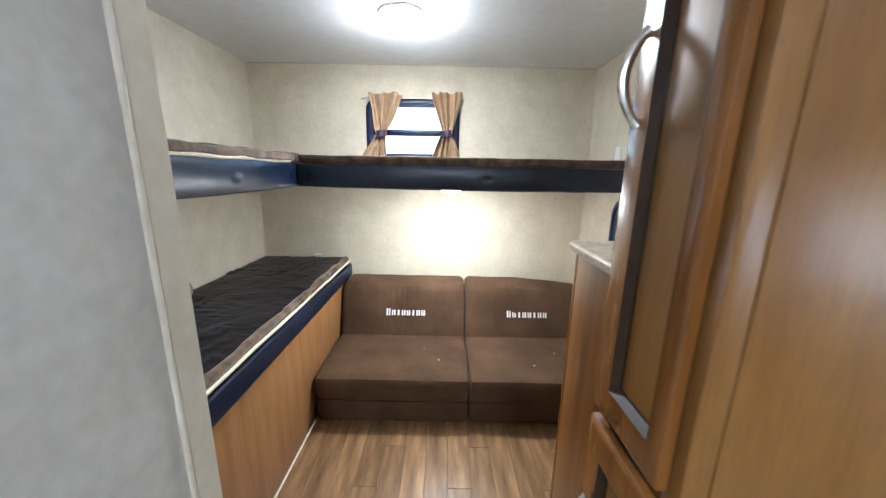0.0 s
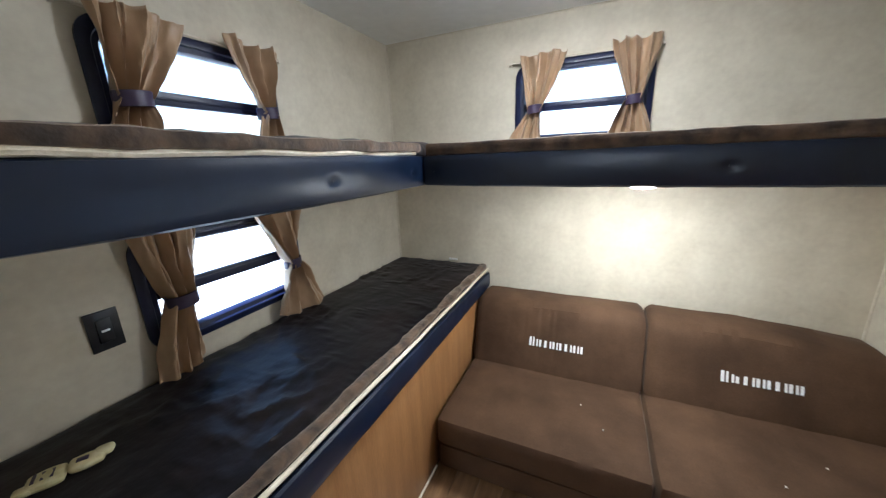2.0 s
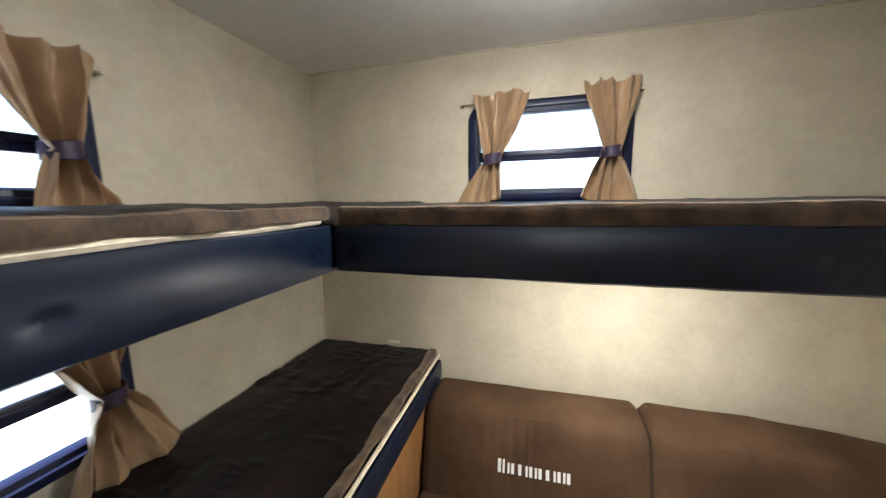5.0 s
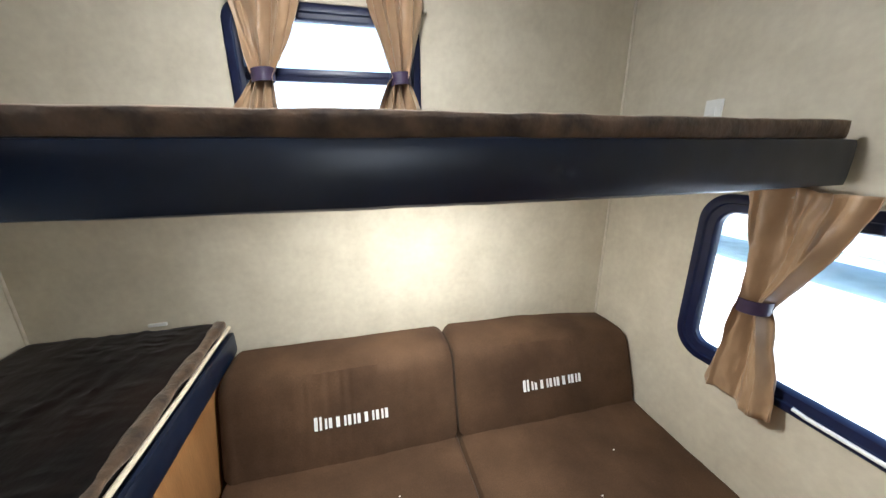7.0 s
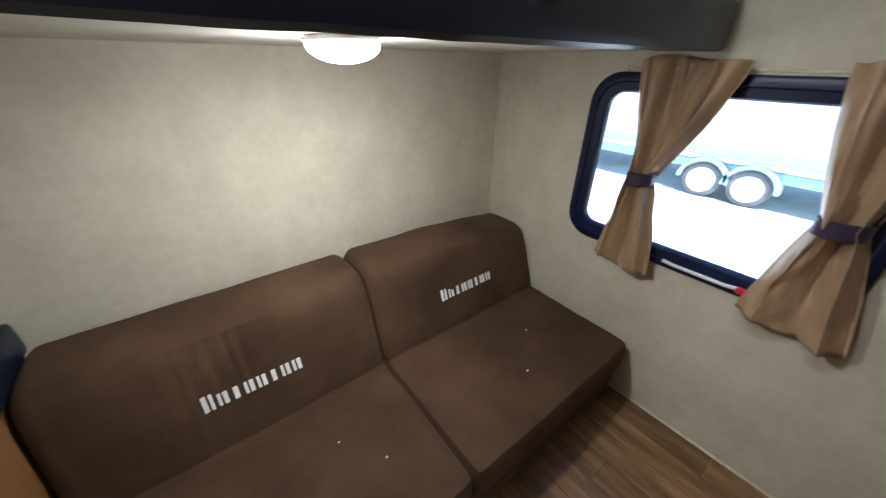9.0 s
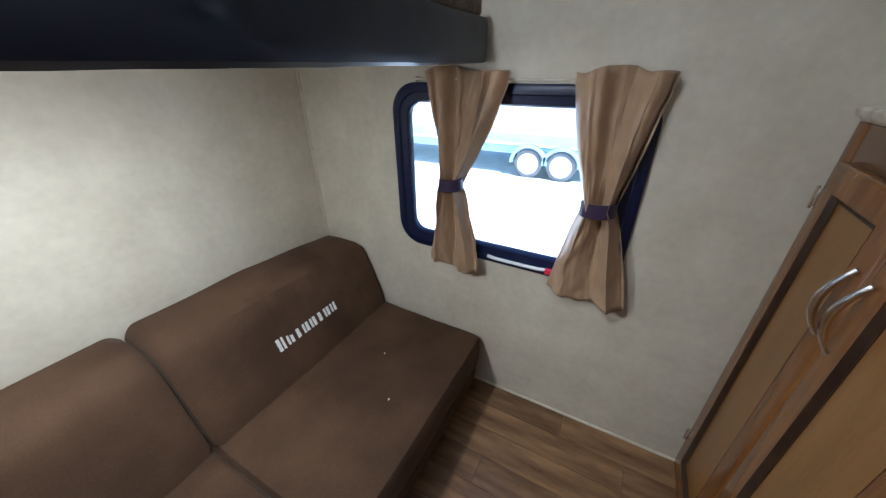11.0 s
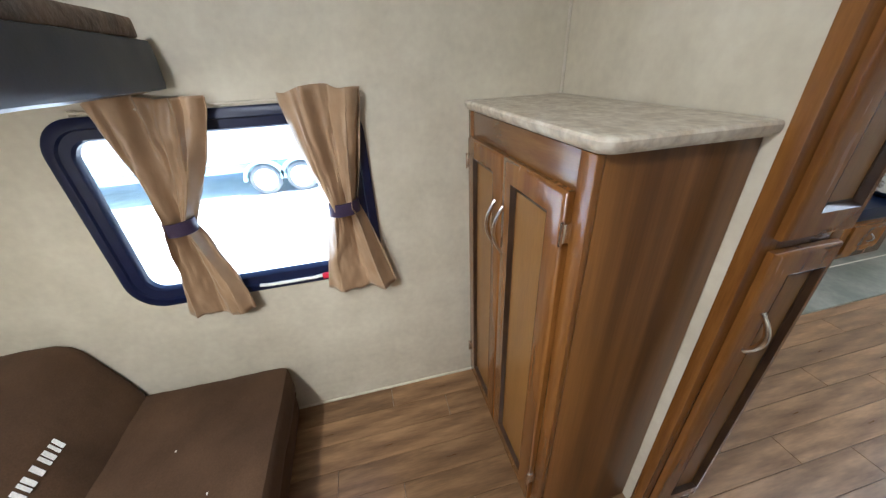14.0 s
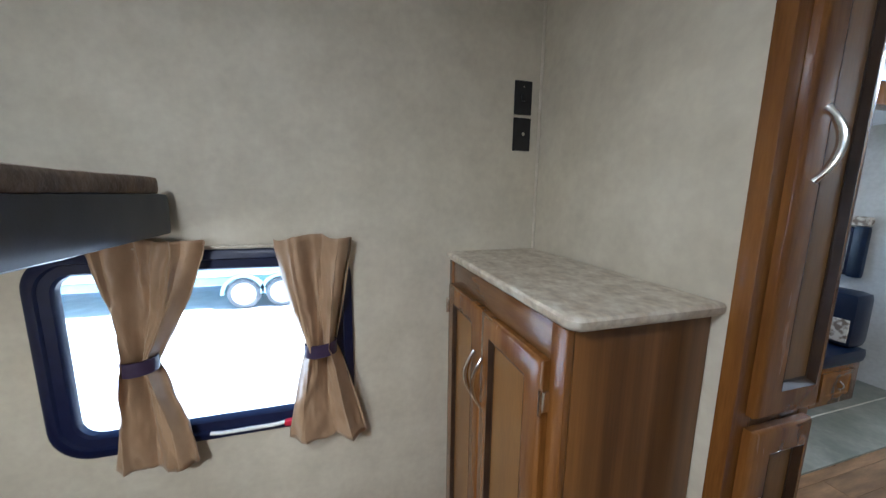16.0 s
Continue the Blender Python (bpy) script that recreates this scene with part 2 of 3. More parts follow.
def soft_box(lo, hi, r, cells=0.03, puff=0.0, rough=0.0, seed=0, crumple=0.0):
    """A cushion: a box with rounded edges, faces that swell and a slightly uneven skin."""
    bm = bmesh.new()
    c = Vector([(a + b) / 2 for a, b in zip(lo, hi)])
    h = Vector([(b - a) / 2 for a, b in zip(lo, hi)])
    n = [max(2, min(150, round(2 * k / cells))) for k in h]
    verts = {}

    def put(i, j, k):
        key = (i, j, k)
        if key not in verts:
            p = Vector((-h.x + 2 * h.x * i / n[0], -h.y + 2 * h.y * j / n[1], -h.z + 2 * h.z * k / n[2]))
            q = Vector([max(-hh + r, min(hh - r, pp)) for pp, hh in zip(p, h)])
            d = p - q
            if d.length > 1e-6:
                m = max(abs(d.x), abs(d.y), abs(d.z))
                d = d.normalized() * m
            p = q + d
            fx, fy, fz = (1 - (pp / hh) ** 2 for pp, hh in zip(p, h))
            nrm = d.normalized() if d.length > 1e-6 else Vector((0, 0, 0))
            f = max(fx, 0) * max(fy, 0) + max(fx, 0) * max(fz, 0) + max(fy, 0) * max(fz, 0)
            p = p + nrm * puff * min(1, f)
            if crumple and nrm.z > 0.5:
                w = Vector((p.x * 10 + p.y * 6, p.y * 4 - p.x * 7, seed))
                wr = (1 - abs(noise.noise(w))) ** 6 + 0.6 * (1 - abs(noise.noise(w * 2.3))) ** 6
                p = p + nrm * crumple * (wr - 0.5) * max(0, min(1, 2.5 * noise.noise(p * 3.1 + Vector((3, 1, 0))) + 0.15))
            if rough:
                w = p + c + Vector((seed * 3.1, seed, 0))
                p = p + nrm * rough * (noise.noise(w * 7) + 0.6 * noise.noise(w * 19))
            verts[key] = bm.verts.new(p + c)
        return verts[key]

    for a, b, cc in ((0, 1, 2), (1, 2, 0), (2, 0, 1)):
        for side in (0, n[cc]):
            for i in range(n[a]):
                for j in range(n[b]):
                    quad = []
                    for di, dj in ((0, 0), (1, 0), (1, 1), (0, 1)):
                        idx = [0, 0, 0]
                        idx[a], idx[b], idx[cc] = i + di, j + dj, side
                        quad.append(put(*idx))
                    bm.faces.new(quad)
    return bm


def tube(points, radius, sides=10, squash=1.0):
    """A round bar along points; the radius may be a list."""
    bm = bmesh.new()
    pts = [Vector(p) for p in points]
    rings = []
    ways = [(pts[min(i + 1, len(pts) - 1)] - pts[max(i - 1, 0)]).normalized() for i in range(len(pts))]
    ref = min((Vector((1, 0, 0)), Vector((0, 1, 0)), Vector((0, 0, 1))), key=lambda ax: max(abs(ax.dot(w)) for w in ways))
    for i, p in enumerate(pts):
        t = (pts[min(i + 1, len(pts) - 1)] - pts[max(i - 1, 0)]).normalized()
        a = t.cross(ref).normalized()
        b = t.cross(a)
        r = radius[i] if isinstance(radius, (list, tuple)) else radius
        rings.append([bm.verts.new(p + (a * math.cos(2 * math.pi * k / sides) * squash + b * math.sin(2 * math.pi * k / sides)) * r) for k in range(sides)])
    for r0, r1 in zip(rings, rings[1:]):
        for k in range(sides):
            bm.faces.new((r0[k], r0[(k + 1) % sides], r1[(k + 1) % sides], r1[k]))
    bm.faces.new(rings[0])
    bm.faces.new(rings[-1])
    return bm


def loft_rects(rings, shift=0.0):
    """A panel front from rectangles: (half width, low z, high z, y) from the back outline to the middle; sunk ones moved by shift."""
    bm = bmesh.new()
    widest = max(r[0] for r in rings)
    loops = [[bm.verts.new((sx * w + (shift if w < widest - 0.012 or len(rings) < 4 else 0), y, z)) for sx, z in ((-1, z0), (1, z0), (1, z1), (-1, z1))] for w, z0, z1, y in rings]
    for a, b in zip(loops, loops[1:]):
        for k in range(4):
            bm.faces.new((a[k], a[(k + 1) % 4], b[(k + 1) % 4], b[k]))
    bm.faces.new(loops[0])
    bm.faces.new(loops[-1])
    return bm


def rounded(w, z0, z1, r, seg=8):
    """Outline of a rounded rectangle in x and z."""
    pts = []
    for cx, cz, a0 in ((w - r, z1 - r, 0), (-w + r, z1 - r, 90), (-w + r, z0 + r, 180), (w - r, z0 + r, 270)):
        for k in range(seg + 1):
            a = radians(a0 + 90 * k / seg)
            pts.append((cx + r * math.cos(a), cz + r * math.sin(a)))
    return pts


def ring(steps, seg=8):
    """A frame of rounded rectangles: each step (half width, z0, z1, corner radius, y), closed on itself."""
    bm = bmesh.new()
    loops = [[bm.verts.new((x, y, z)) for x, z in rounded(w, z0, z1, r, seg)] for w, z0, z1, r, y in steps]
    for a, b in zip(loops, loops[1:] + loops[:1]):
        for k in range(len(a)):
            bm.faces.new((a[k], a[(k + 1) % len(a)], b[(k + 1) % len(a)], b[k]))
    return bm


def disc(c, r, depth, axis="z", sides=24, bevel=0.0):
    bm = bmesh.new()
    rot = {"z": Matrix(), "y": Matrix.Rotation(radians(90), 4, "X"), "x": Matrix.Rotation(radians(90), 4, "Y")}[axis]
    bmesh.ops.create_cone(bm, cap_ends=True, segments=sides, radius1=r, radius2=r, depth=depth, matrix=Matrix.Translation(c) @ rot)
    if bevel:
        bmesh.ops.bevel(bm, geom=[e for e in bm.edges if any(len(f.verts) > 4 for f in e.link_faces)], offset=bevel, segments=2, affect="EDGES")
    return bm


# ---- the plan ----
XL, XR, YB, YP, H = -1.0, 1.315, 5.04, 3.115, 2.04
T = 0.06
YF = 3.167
WY = 4.18
BACK, RIGHT, LEFT = pose(0.1, YB, 0), pose(XR, WY, 0, 0, 0, -90), pose(XL, 3.88, 0, 0, 0, 90)


def wall_with_holes(name, m, u0, u1, z0, z1, holes, material, label, thick=T):
    """A wall in its own plane (u across, z up, y into the wall), with through openings (u0, u1, z0, z1)."""
    bm = bmesh.new()
    us = sorted({u0, u1, *[h[0] for h in holes], *[h[1] for h in holes]})
    zs = sorted({z0, z1, *[h[2] for h in holes], *[h[3] for h in holes]})
    solid = {}
    for i in range(len(us) - 1):
        for j in range(len(zs) - 1):
            cu, cz = (us[i] + us[i + 1]) / 2, (zs[j] + zs[j + 1]) / 2
            solid[i, j] = not any(h[0] < cu < h[1] and h[2] < cz < h[3] for h in holes)
    vs = {}

    def v(i, j, s):
        if (i, j, s) not in vs:
            vs[i, j, s] = bm.verts.new((us[i], s * thick, zs[j]))
        return vs[i, j, s]

    for (i, j), ok in solid.items():
        if not ok:
            continue
        for s in (0, 1):
            bm.faces.new((v(i, j, s), v(i + 1, j, s), v(i + 1, j + 1, s), v(i, j + 1, s)))
        for di, dj, a, b in ((-1, 0, (i, j), (i, j + 1)), (1, 0, (i + 1, j), (i + 1, j + 1)), (0, -1, (i, j), (i + 1, j)), (0, 1, (i, j + 1), (i + 1, j + 1))):
            if not solid.get((i + di, j + dj), False):
                bm.faces.new((v(*a, 0), v(*b, 0), v(*b, 1), v(*a, 1)))
    ob = structure(name, bm, material, label)
    ob.matrix_world = m
    return ob


WIN_BACK = (0.315, 1.43, 1.83)
WIN_RIGHT = (0.405, 0.64, 1.228)
WIN_UP = (0.29, 1.43, 1.765)
WIN_LOW = (0.30, 0.81, 1.19)


def hole(u, win, inset=0.03):
    return (u - win[0] + inset, u + win[0] - inset, win[1] + inset, win[2] - inset)


wall_with_holes("wall_back", BACK, XL - 0.1 - T, XR - 0.1 + T, -0.1, H + 0.06, [hole(0, WIN_BACK)], PAPER, "beige mottled wallpaper wall with a small window")
wall_with_holes("wall_right", RIGHT, WY - YB, WY - 2.9, -0.1, H + 0.06, [hole(0, WIN_RIGHT)], PAPER, "beige mottled wallpaper wall with a wide window")
wall_with_holes("wall_left", LEFT, 3.06 - 3.88, YB - 3.88, -0.1, H + 0.06, [hole(0.005, WIN_UP), hole(-0.005, WIN_LOW)], PAPER, "beige mottled wallpaper wall beside the bunks")
structure("wall_cabinet_partition", box((0.625, 3.06, 0), (XR, YP, H)), PAPER, "beige wallpaper partition behind the low cabinet")
structure("wall_bath_jog", box((-0.43, 3.0805, 0), (-0.374, 3.164, H)), PAPER, "beige wallpaper wall end beside the bunks")
structure("wall_bath_end", box((-0.43, 3.02, 0), (-0.1055, 3.0795, H)), PAPER, "beige wallpaper wall end")
structure("wall_bath_return", box((XL, 3.10, 0), (-0.431, 3.165, H)), PAPER, "beige wallpaper partition at the foot of the bunks")
structure("wall_bath", box((-0.105, 1.2, 0), (-0.05, 3.08, H)), PAPER_HALL, "grey mottled wallpaper wall beside the walkway")
structure("trim_bath_corner", box((-0.0495, 3.035, 0), (-0.0445, 3.082, H), 0.0015), PAPER, "flat wallpapered corner strip")
structure("trim_bath_bead", tube([(-0.0475, 3.031, 0), (-0.0475, 3.031, H)], 0.004, 8), TRIMW, "thin cream bead along the corner strip")
structure("ceiling", box((XL - T, -3.2, H), (XR + T, YB + T, H + 0.05)), CEIL, "smooth off-white ceiling panel")
structure("wall_hall_left", box((XL - T, -3.2, -0.1), (XL, 3.06, H)), PAPER_HALL, "grey mottled wallpaper wall")
structure("wall_hall_bath_end", box((XL, 1.145, 0), (-0.05, 1.199, H)), PAPER_HALL, "grey mottled wallpaper wall")
structure("wall_front", box((XL - T, -3.26, -0.1), (2.4, -3.2, H + 0.05)), PAPER_HALL, "grey mottled wallpaper wall at the far end")
structure("wall_pantry_end", box((XR + T + 0.001, 2.957, -0.1), (2.36, 3.02, H + 0.01)), PAPER_HALL, "grey end wall of the slide-out")
# the opening here is assumed, to let daylight into the slide-out
wall_with_holes("wall_slide_side", pose(2.3, 1.3, 0, 0, 0, -90), -1.7, 4.5, -0.1, H + 0.05, [(-0.5, 0.9, 0.85, 1.5)], PAPER_HALL, "grey wall of the slide-out with an assumed window")
wall_with_holes("wall_slide_end", pose(1.9, 0, 0, 0, 0, 180), -0.4, 0.85, 0, H, [(-0.17, 0.07, 0.84, 1.16)], PAPER_HALL, "grey end wall with a small window")
structure("ceiling_slide", box((XR + T, -3.2, 1.94), (2.4, 2.956, 1.99)), CEIL, "lower off-white ceiling of the slide-out")
structure("trim_slide_header", box((XR - 0.02, -3.2, 1.86), (XR + 0.05, 2.93, 1.975), 0.006), WOOD, "brown wooden header across the slide-out")
structure("floor_slide", box((1.15, -3.2, -0.02), (2.3, 2.956, 0.012), 0.004), SLIDEF, "grey-green vinyl floor of the slide-out")
structure("trim_floor_seam", box((1.43, -3.2, 0.010), (1.438, 2.91, 0.0145), 0.001), TRIMW, "thin pale seam strip in the vinyl floor")
structure("floor", box((XL - T, -3.2, -0.08), (XR + T, YB + T, -0.004)), GAP, "brown wood-look plank floor")
# beads that close the inner corners
for nm, a, b in (("trim_corner_back_right", (XR - 0.003, YB - 0.003, 0.3), (XR - 0.003, YB - 0.003, H)), ("trim_corner_back_left", (XL + 0.003, YB - 0.003, 0.7), (XL + 0.003, YB - 0.003, H)),
                 ("trim_corner_partition", (XR - 0.003, YP + 0.003, 0), (XR - 0.003, YP + 0.003, H)), ("trim_floor_right", (XR - 0.003, YP, 0.002), (XR - 0.003, 4.3, 0.002)),
                 ("trim_floor_bunk", (-0.366, 3.17, 0.002), (-0.366, 4.22, 0.002)), ("trim_ceiling_back", (XL, YB - 0.002, H), (XR, YB - 0.002, H)), ("trim_ceiling_right", (XR - 0.002, 3.1, H), (XR - 0.002, YB, H))):
    structure(nm, tube([a, b], 0.0055, 8), TRIMW, "thin cream sealing bead")


# ---- windows ----
def window(name, m, u, win, bars, label, corner=0.07, border=0.05):
    w, z0, z1 = win
    root = tagged(thing(name, label, "window", m @ pose(u, 0, 0)), kind="structure")
    b = border
    part("window_frame", ring([(w - 0.012, z0 + 0.012, z1 - 0.012, corner - 0.01, 0.0), (w, z0, z1, corner, -0.004), (w, z0, z1, corner, -0.012), (w - 0.008, z0 + 0.008, z1 - 0.008, corner - 0.006, -0.018),
                               (w - 0.026, z0 + 0.026, z1 - 0.026, corner - 0.015, -0.018), (w - 0.030, z0 + 0.030, z1 - 0.030, corner - 0.018, -0.010),
                               (w - b + 0.006, z0 + b - 0.006, z1 - b + 0.006, corner * 0.55, -0.008), (w - b, z0 + b, z1 - b, corner * 0.5, 0.0),
                               (w - b, z0 + b, z1 - b, corner * 0.5, 0.020), (w - 0.031, z0 + 0.031, z1 - 0.031, corner * 0.55, 0.020), (w - 0.031, z0 + 0.031, z1 - 0.031, corner * 0.55, 0.0)]), FRAMEB, root)
    zs = [z0 + b] + [z for z in bars] + [z1 - b]
    for k, z in enumerate(bars):
        part("window_bar", box((-w + b - 0.004, -0.006, z - 0.021), (w - b + 0.004, 0.0115, z + 0.021), 0.005), FRAMEB, root)
        part("bar_groove", box((-w + b, -0.010, z - 0.004), (w - b, -0.0055, z + 0.010), 0.002), FRAMEB, root)
    for a, c in zip(zs, zs[1:]):
        g = part("pane", box((-w + b - 0.004, 0.012, a - 0.004), (w - b + 0.004, 0.016, c + 0.004)), GLASS, root, "clear glass pane", smooth=False)
        g.visible_shadow = False
    return root


window("window_1", BACK, 0, WIN_BACK, [1.615], "black-framed window with two glass panes above the bunk")
window("window_2", RIGHT, 0, WIN_RIGHT, [], "wide black-framed window with rounded corners and one pane", corner=0.095, border=0.06)
window("window_3", LEFT, 0.005, WIN_UP, [1.575], "black-framed window with two panes above the upper bunk")
window("window_4", LEFT, -0.005, WIN_LOW, [1.0], "black-framed window with two panes above the lower bunk")
window("window_5", pose(1.9, 0, 0, 0, 0, 180), -0.05, (0.15, 0.81, 1.19), [], "small dark-framed window at the far end", 0.03, 0.03)
# unseen window, added as a daylight source for the hall
window("window_6", pose(2.3, 1.3, 0, 0, 0, -90), 0.2, (0.73, 0.82, 1.53), [], "assumed wide window of the slide-out, out of view")

# latch bar of the wide window
latch = thing("window_latch", "white latch bar with a red end on the window frame", "latch", RIGHT)
part("bar", tube([(-0.02 + 0.03 * k, -0.024, 0.664 + (0.004 if k in (0, 7) else 0)) for k in range(8)], 0.006), WHITEP, latch)
part("end_cap", soft_box((0.185, -0.034, 0.655), (0.235, -0.014, 0.675), 0.006, 0.008), RED, latch, "red release tab")


# ---- curtains ----
def curtain(m, top, tie_u, tie_z, bottom, z_top, z_bot, seed, label, group, tie_w=0.034, out=0.03):
    root = thing("curtain", label, "curtain", m, group)
    bm = bmesh.new()
    cols, rows = 56, 44
    grid = []
    folds = 2.2 + 0.45 * (seed % 3)
    for j in range(rows + 1):
        z = z_top + (z_bot - z_top) * j / rows
        if z >= tie_z:
            f = (z_top - z) / (z_top - tie_z)
            g = f ** 1.25
            l, r = top[0] + (tie_u - tie_w - top[0]) * g, top[1] + (tie_u + tie_w - top[1]) * g
            if top[1] - tie_u > tie_u - top[0]:
                l = top[0] + (tie_u - tie_w - top[0]) * f
            depth = 0.019 + 0.010 * f
        else:
            f = (tie_z - z) / (tie_z - z_bot)
            g = f ** 0.8
            l, r = tie_u - tie_w + (bottom[0] - tie_u + tie_w) * g, tie_u + tie_w + (bottom[1] - tie_u - tie_w) * g
            depth = 0.029 - 0.010 * f
        line = []
        for i in range(cols + 1):
            s = i / cols
            ph = 2 * math.pi * folds * (s + 0.09 * math.sin(5.1 * s + seed * 2.3)) + seed * 1.7 + 0.7 * math.sin(3 * f + seed)
            sn = math.sin(ph)
            wv = (abs(sn) ** 0.8 * (1 if sn > 0 else -1)) * depth * (1.05 - 0.4 * s * (seed % 2)) + math.sin(2.7 * ph + seed + 4 * z) * depth * 0.16
            wv += 0.0075 * (1 - f) * math.sin(2 * math.pi * 6 * s + 2.1 * seed + 1.5 * math.sin(4 * s + seed)) if z >= tie_z else 0.004 * math.sin(2 * math.pi * 3 * s + seed) * (1 - f)
            wv += 0.012 * noise.noise(Vector((s * 5, z * 9, seed))) + 0.007 * noise.noise(Vector((s * 8 + z * 9, z * 20 - s * 6, seed + 7))) + 0.004 * noise.noise(Vector((s * 22, z * 30, seed)))
            u = l + (r - l) * (s + 0.02 * math.sin(2 * ph))
            zz = z + (0.006 * math.sin(ph * 0.5 + seed) if j in (0, rows) else 0) + (0.03 * (s - 0.5) * math.sin(seed * 2.0) * max(0, j - 28) / 16) - 0.022 * math.sin(math.pi * s) * max(0, j - 28) / 16 + (0.010 * abs(math.sin(ph * 0.5)) if j < 2 else 0)
            line.append(bm.verts.new((u, -out - 0.024 - wv, zz)))
        grid.append(line)
    for j in range(rows):
        for i in range(cols):
            bm.faces.new((grid[j][i], grid[j][i + 1], grid[j + 1][i + 1], grid[j + 1][i]))
    cloth = part("cloth", bm, CLOTH, root)
    sol = cloth.modifiers.new("thickness", "SOLIDIFY")
    sol.thickness = 0.0016
    # tie-back: a flat band round the gathered cloth
    bm = bmesh.new()
    loops = []
    for rr, zo in ((0.0, -0.021), (0.0022, -0.019), (0.0022, 0.019), (0.0, 0.021)):
        loops.append([bm.verts.new((tie_u + (tie_w + 0.004 + rr) * math.cos(a), -out - 0.024 + (0.034 + rr) * math.sin(a), tie_z + zo + 0.004 * math.cos(a))) for a in [2 * math.pi * k / 32 for k in range(32)]])
    for a, b in zip(loops, loops[1:]):
        for k in range(32):
            bm.faces.new((a[k], a[(k + 1) % 32], b[(k + 1) % 32], b[k]))
    tb = part("tie_band", bm, TIE, root, "dark brown tie-back band")
    tb.modifiers.new("thickness", "SOLIDIFY").thickness = 0.002
    return root


def rod(m, u0, u1, z, label):
    root = thing("curtain_rod", label, "curtain rod", m)
    part("rod", tube([(u0, -0.022, z), (u1, -0.022, z)], 0.004), TRIMW, root)
    for u in (u0, u1):
        part("bracket", box((u - 0.005, -0.027, z - 0.007), (u + 0.005, 0.0, z + 0.007), 0.002), TRIMW, root)


CL = "gold-tan satin curtain gathered with a dark tie-back"
# back window: u = x - 0.1
curtain(BACK, (-0.292, -0.062), -0.207, 1.60, (-0.352, -0.176), 1.852, 1.432, 1, CL, "curtains of the back window", 0.03)
curtain(BACK, (0.132, 0.325), 0.235, 1.605, (0.125, 0.335), 1.858, 1.432, 2, CL, "curtains of the back window", 0.03)
rod(BACK, -0.34, 0.335, 1.832, "thin white curtain rod over the back window")
# wide window: u = 4.187 - y
curtain(RIGHT, (-0.245, 0.03), -0.155, 0.925, (-0.245, -0.04), 1.258, 0.612, 3, CL, "curtains of the wide window", 0.036)
curtain(RIGHT, (0.19, 0.412), 0.308, 0.92, (0.205, 0.445), 1.256, 0.618, 6, CL, "curtains of the wide window", 0.042)
rod(RIGHT, -0.30, 0.41, 1.238, "thin white curtain rod over the wide window")
# bunk windows: u = y - 3.88
curtain(LEFT, (-0.275, -0.045), -0.215, 1.555, (-0.30, -0.16), 1.785, 1.432, 5, CL, "curtains of the upper bunk window", 0.04)
curtain(LEFT, (0.065, 0.305), 0.205, 1.56, (0.13, 0.30), 1.785, 1.432, 4, CL, "curtains of the upper bunk window", 0.03)
rod(LEFT, -0.31, 0.32, 1.768, "thin white curtain rod over the upper bunk window")
curtain(LEFT, (-0.31, -0.125), -0.215, 0.975, (-0.325, -0.185), 1.215, 0.745, 7, CL, "curtains of the lower bunk window", 0.038)
curtain(LEFT, (0.06, 0.29), 0.215, 0.97, (0.12, 0.385), 1.215, 0.752, 8, CL, "curtains of the lower bunk window", 0.03)
rod(LEFT, -0.34, 0.31, 1.198, "thin white curtain rod over the lower bunk window")


# ---- bunks ----
def rail(parent, length, z0, z1, depth, buttons, bulge=0.006):
    """A padded vinyl rail along local x from 0 to length; it faces -y and is pinched at the buttons."""
    bm = soft_box((0, -depth, z0), (length, 0, z1), 0.008, 0.016, bulge, 0.0014)
    zm = (z0 + z1) / 2
    # a finer front face for the pinches
    fine = [f for f in bm.faces if f.calc_center_median().y < -depth * 0.8]
    bmesh.ops.subdivide_edges(bm, edges=list({e for f in fine for e in f.edges}), cuts=1, use_grid_fill=True)
    for v in bm.verts:
        if v.co.y < -depth * 0.5:
            for u in buttons:
                d2 = ((v.co.x - u) / 0.018) ** 2 + ((v.co.z - zm + 0.004) / 0.010) ** 2
                v.co.y += 0.007 * math.exp(-d2)
    ob = part("rail", bm, VINYL, parent, "padded black vinyl rail")
    for u in buttons:
        part("button", disc((u, -depth - bulge + 0.008, zm - 0.004), 0.005, 0.005, "y", 16, 0.002), VINYL, ob)
    return ob


bl = thing("bunk_bed", "upper bunk along the side wall with padded black vinyl rail", "bunk bed", pose(-0.405, YF, 0, 0, 0, 90))
rail(bl, 4.268 - YF, 1.278, 1.385, 0.03, [3.765 - YF, 4.17 - YF])
part("deck", box((0, 0.002, 1.285), (YB - YF - 0.002, 0.593, 1.315), 0.002), BOARD, bl, "pale board underside")
bb = thing("bunk_bed", "upper bunk along the back wall with padded black vinyl rail", "bunk bed", pose(-0.372, 4.265, 0))
rail(bb, 1.655, 1.278, 1.385, 0.03, [0.04, 0.898])
part("deck", box((0, 0.002, 1.285), (1.68, 0.773, 1.315), 0.002), BOARD, bb, "pale board underside")

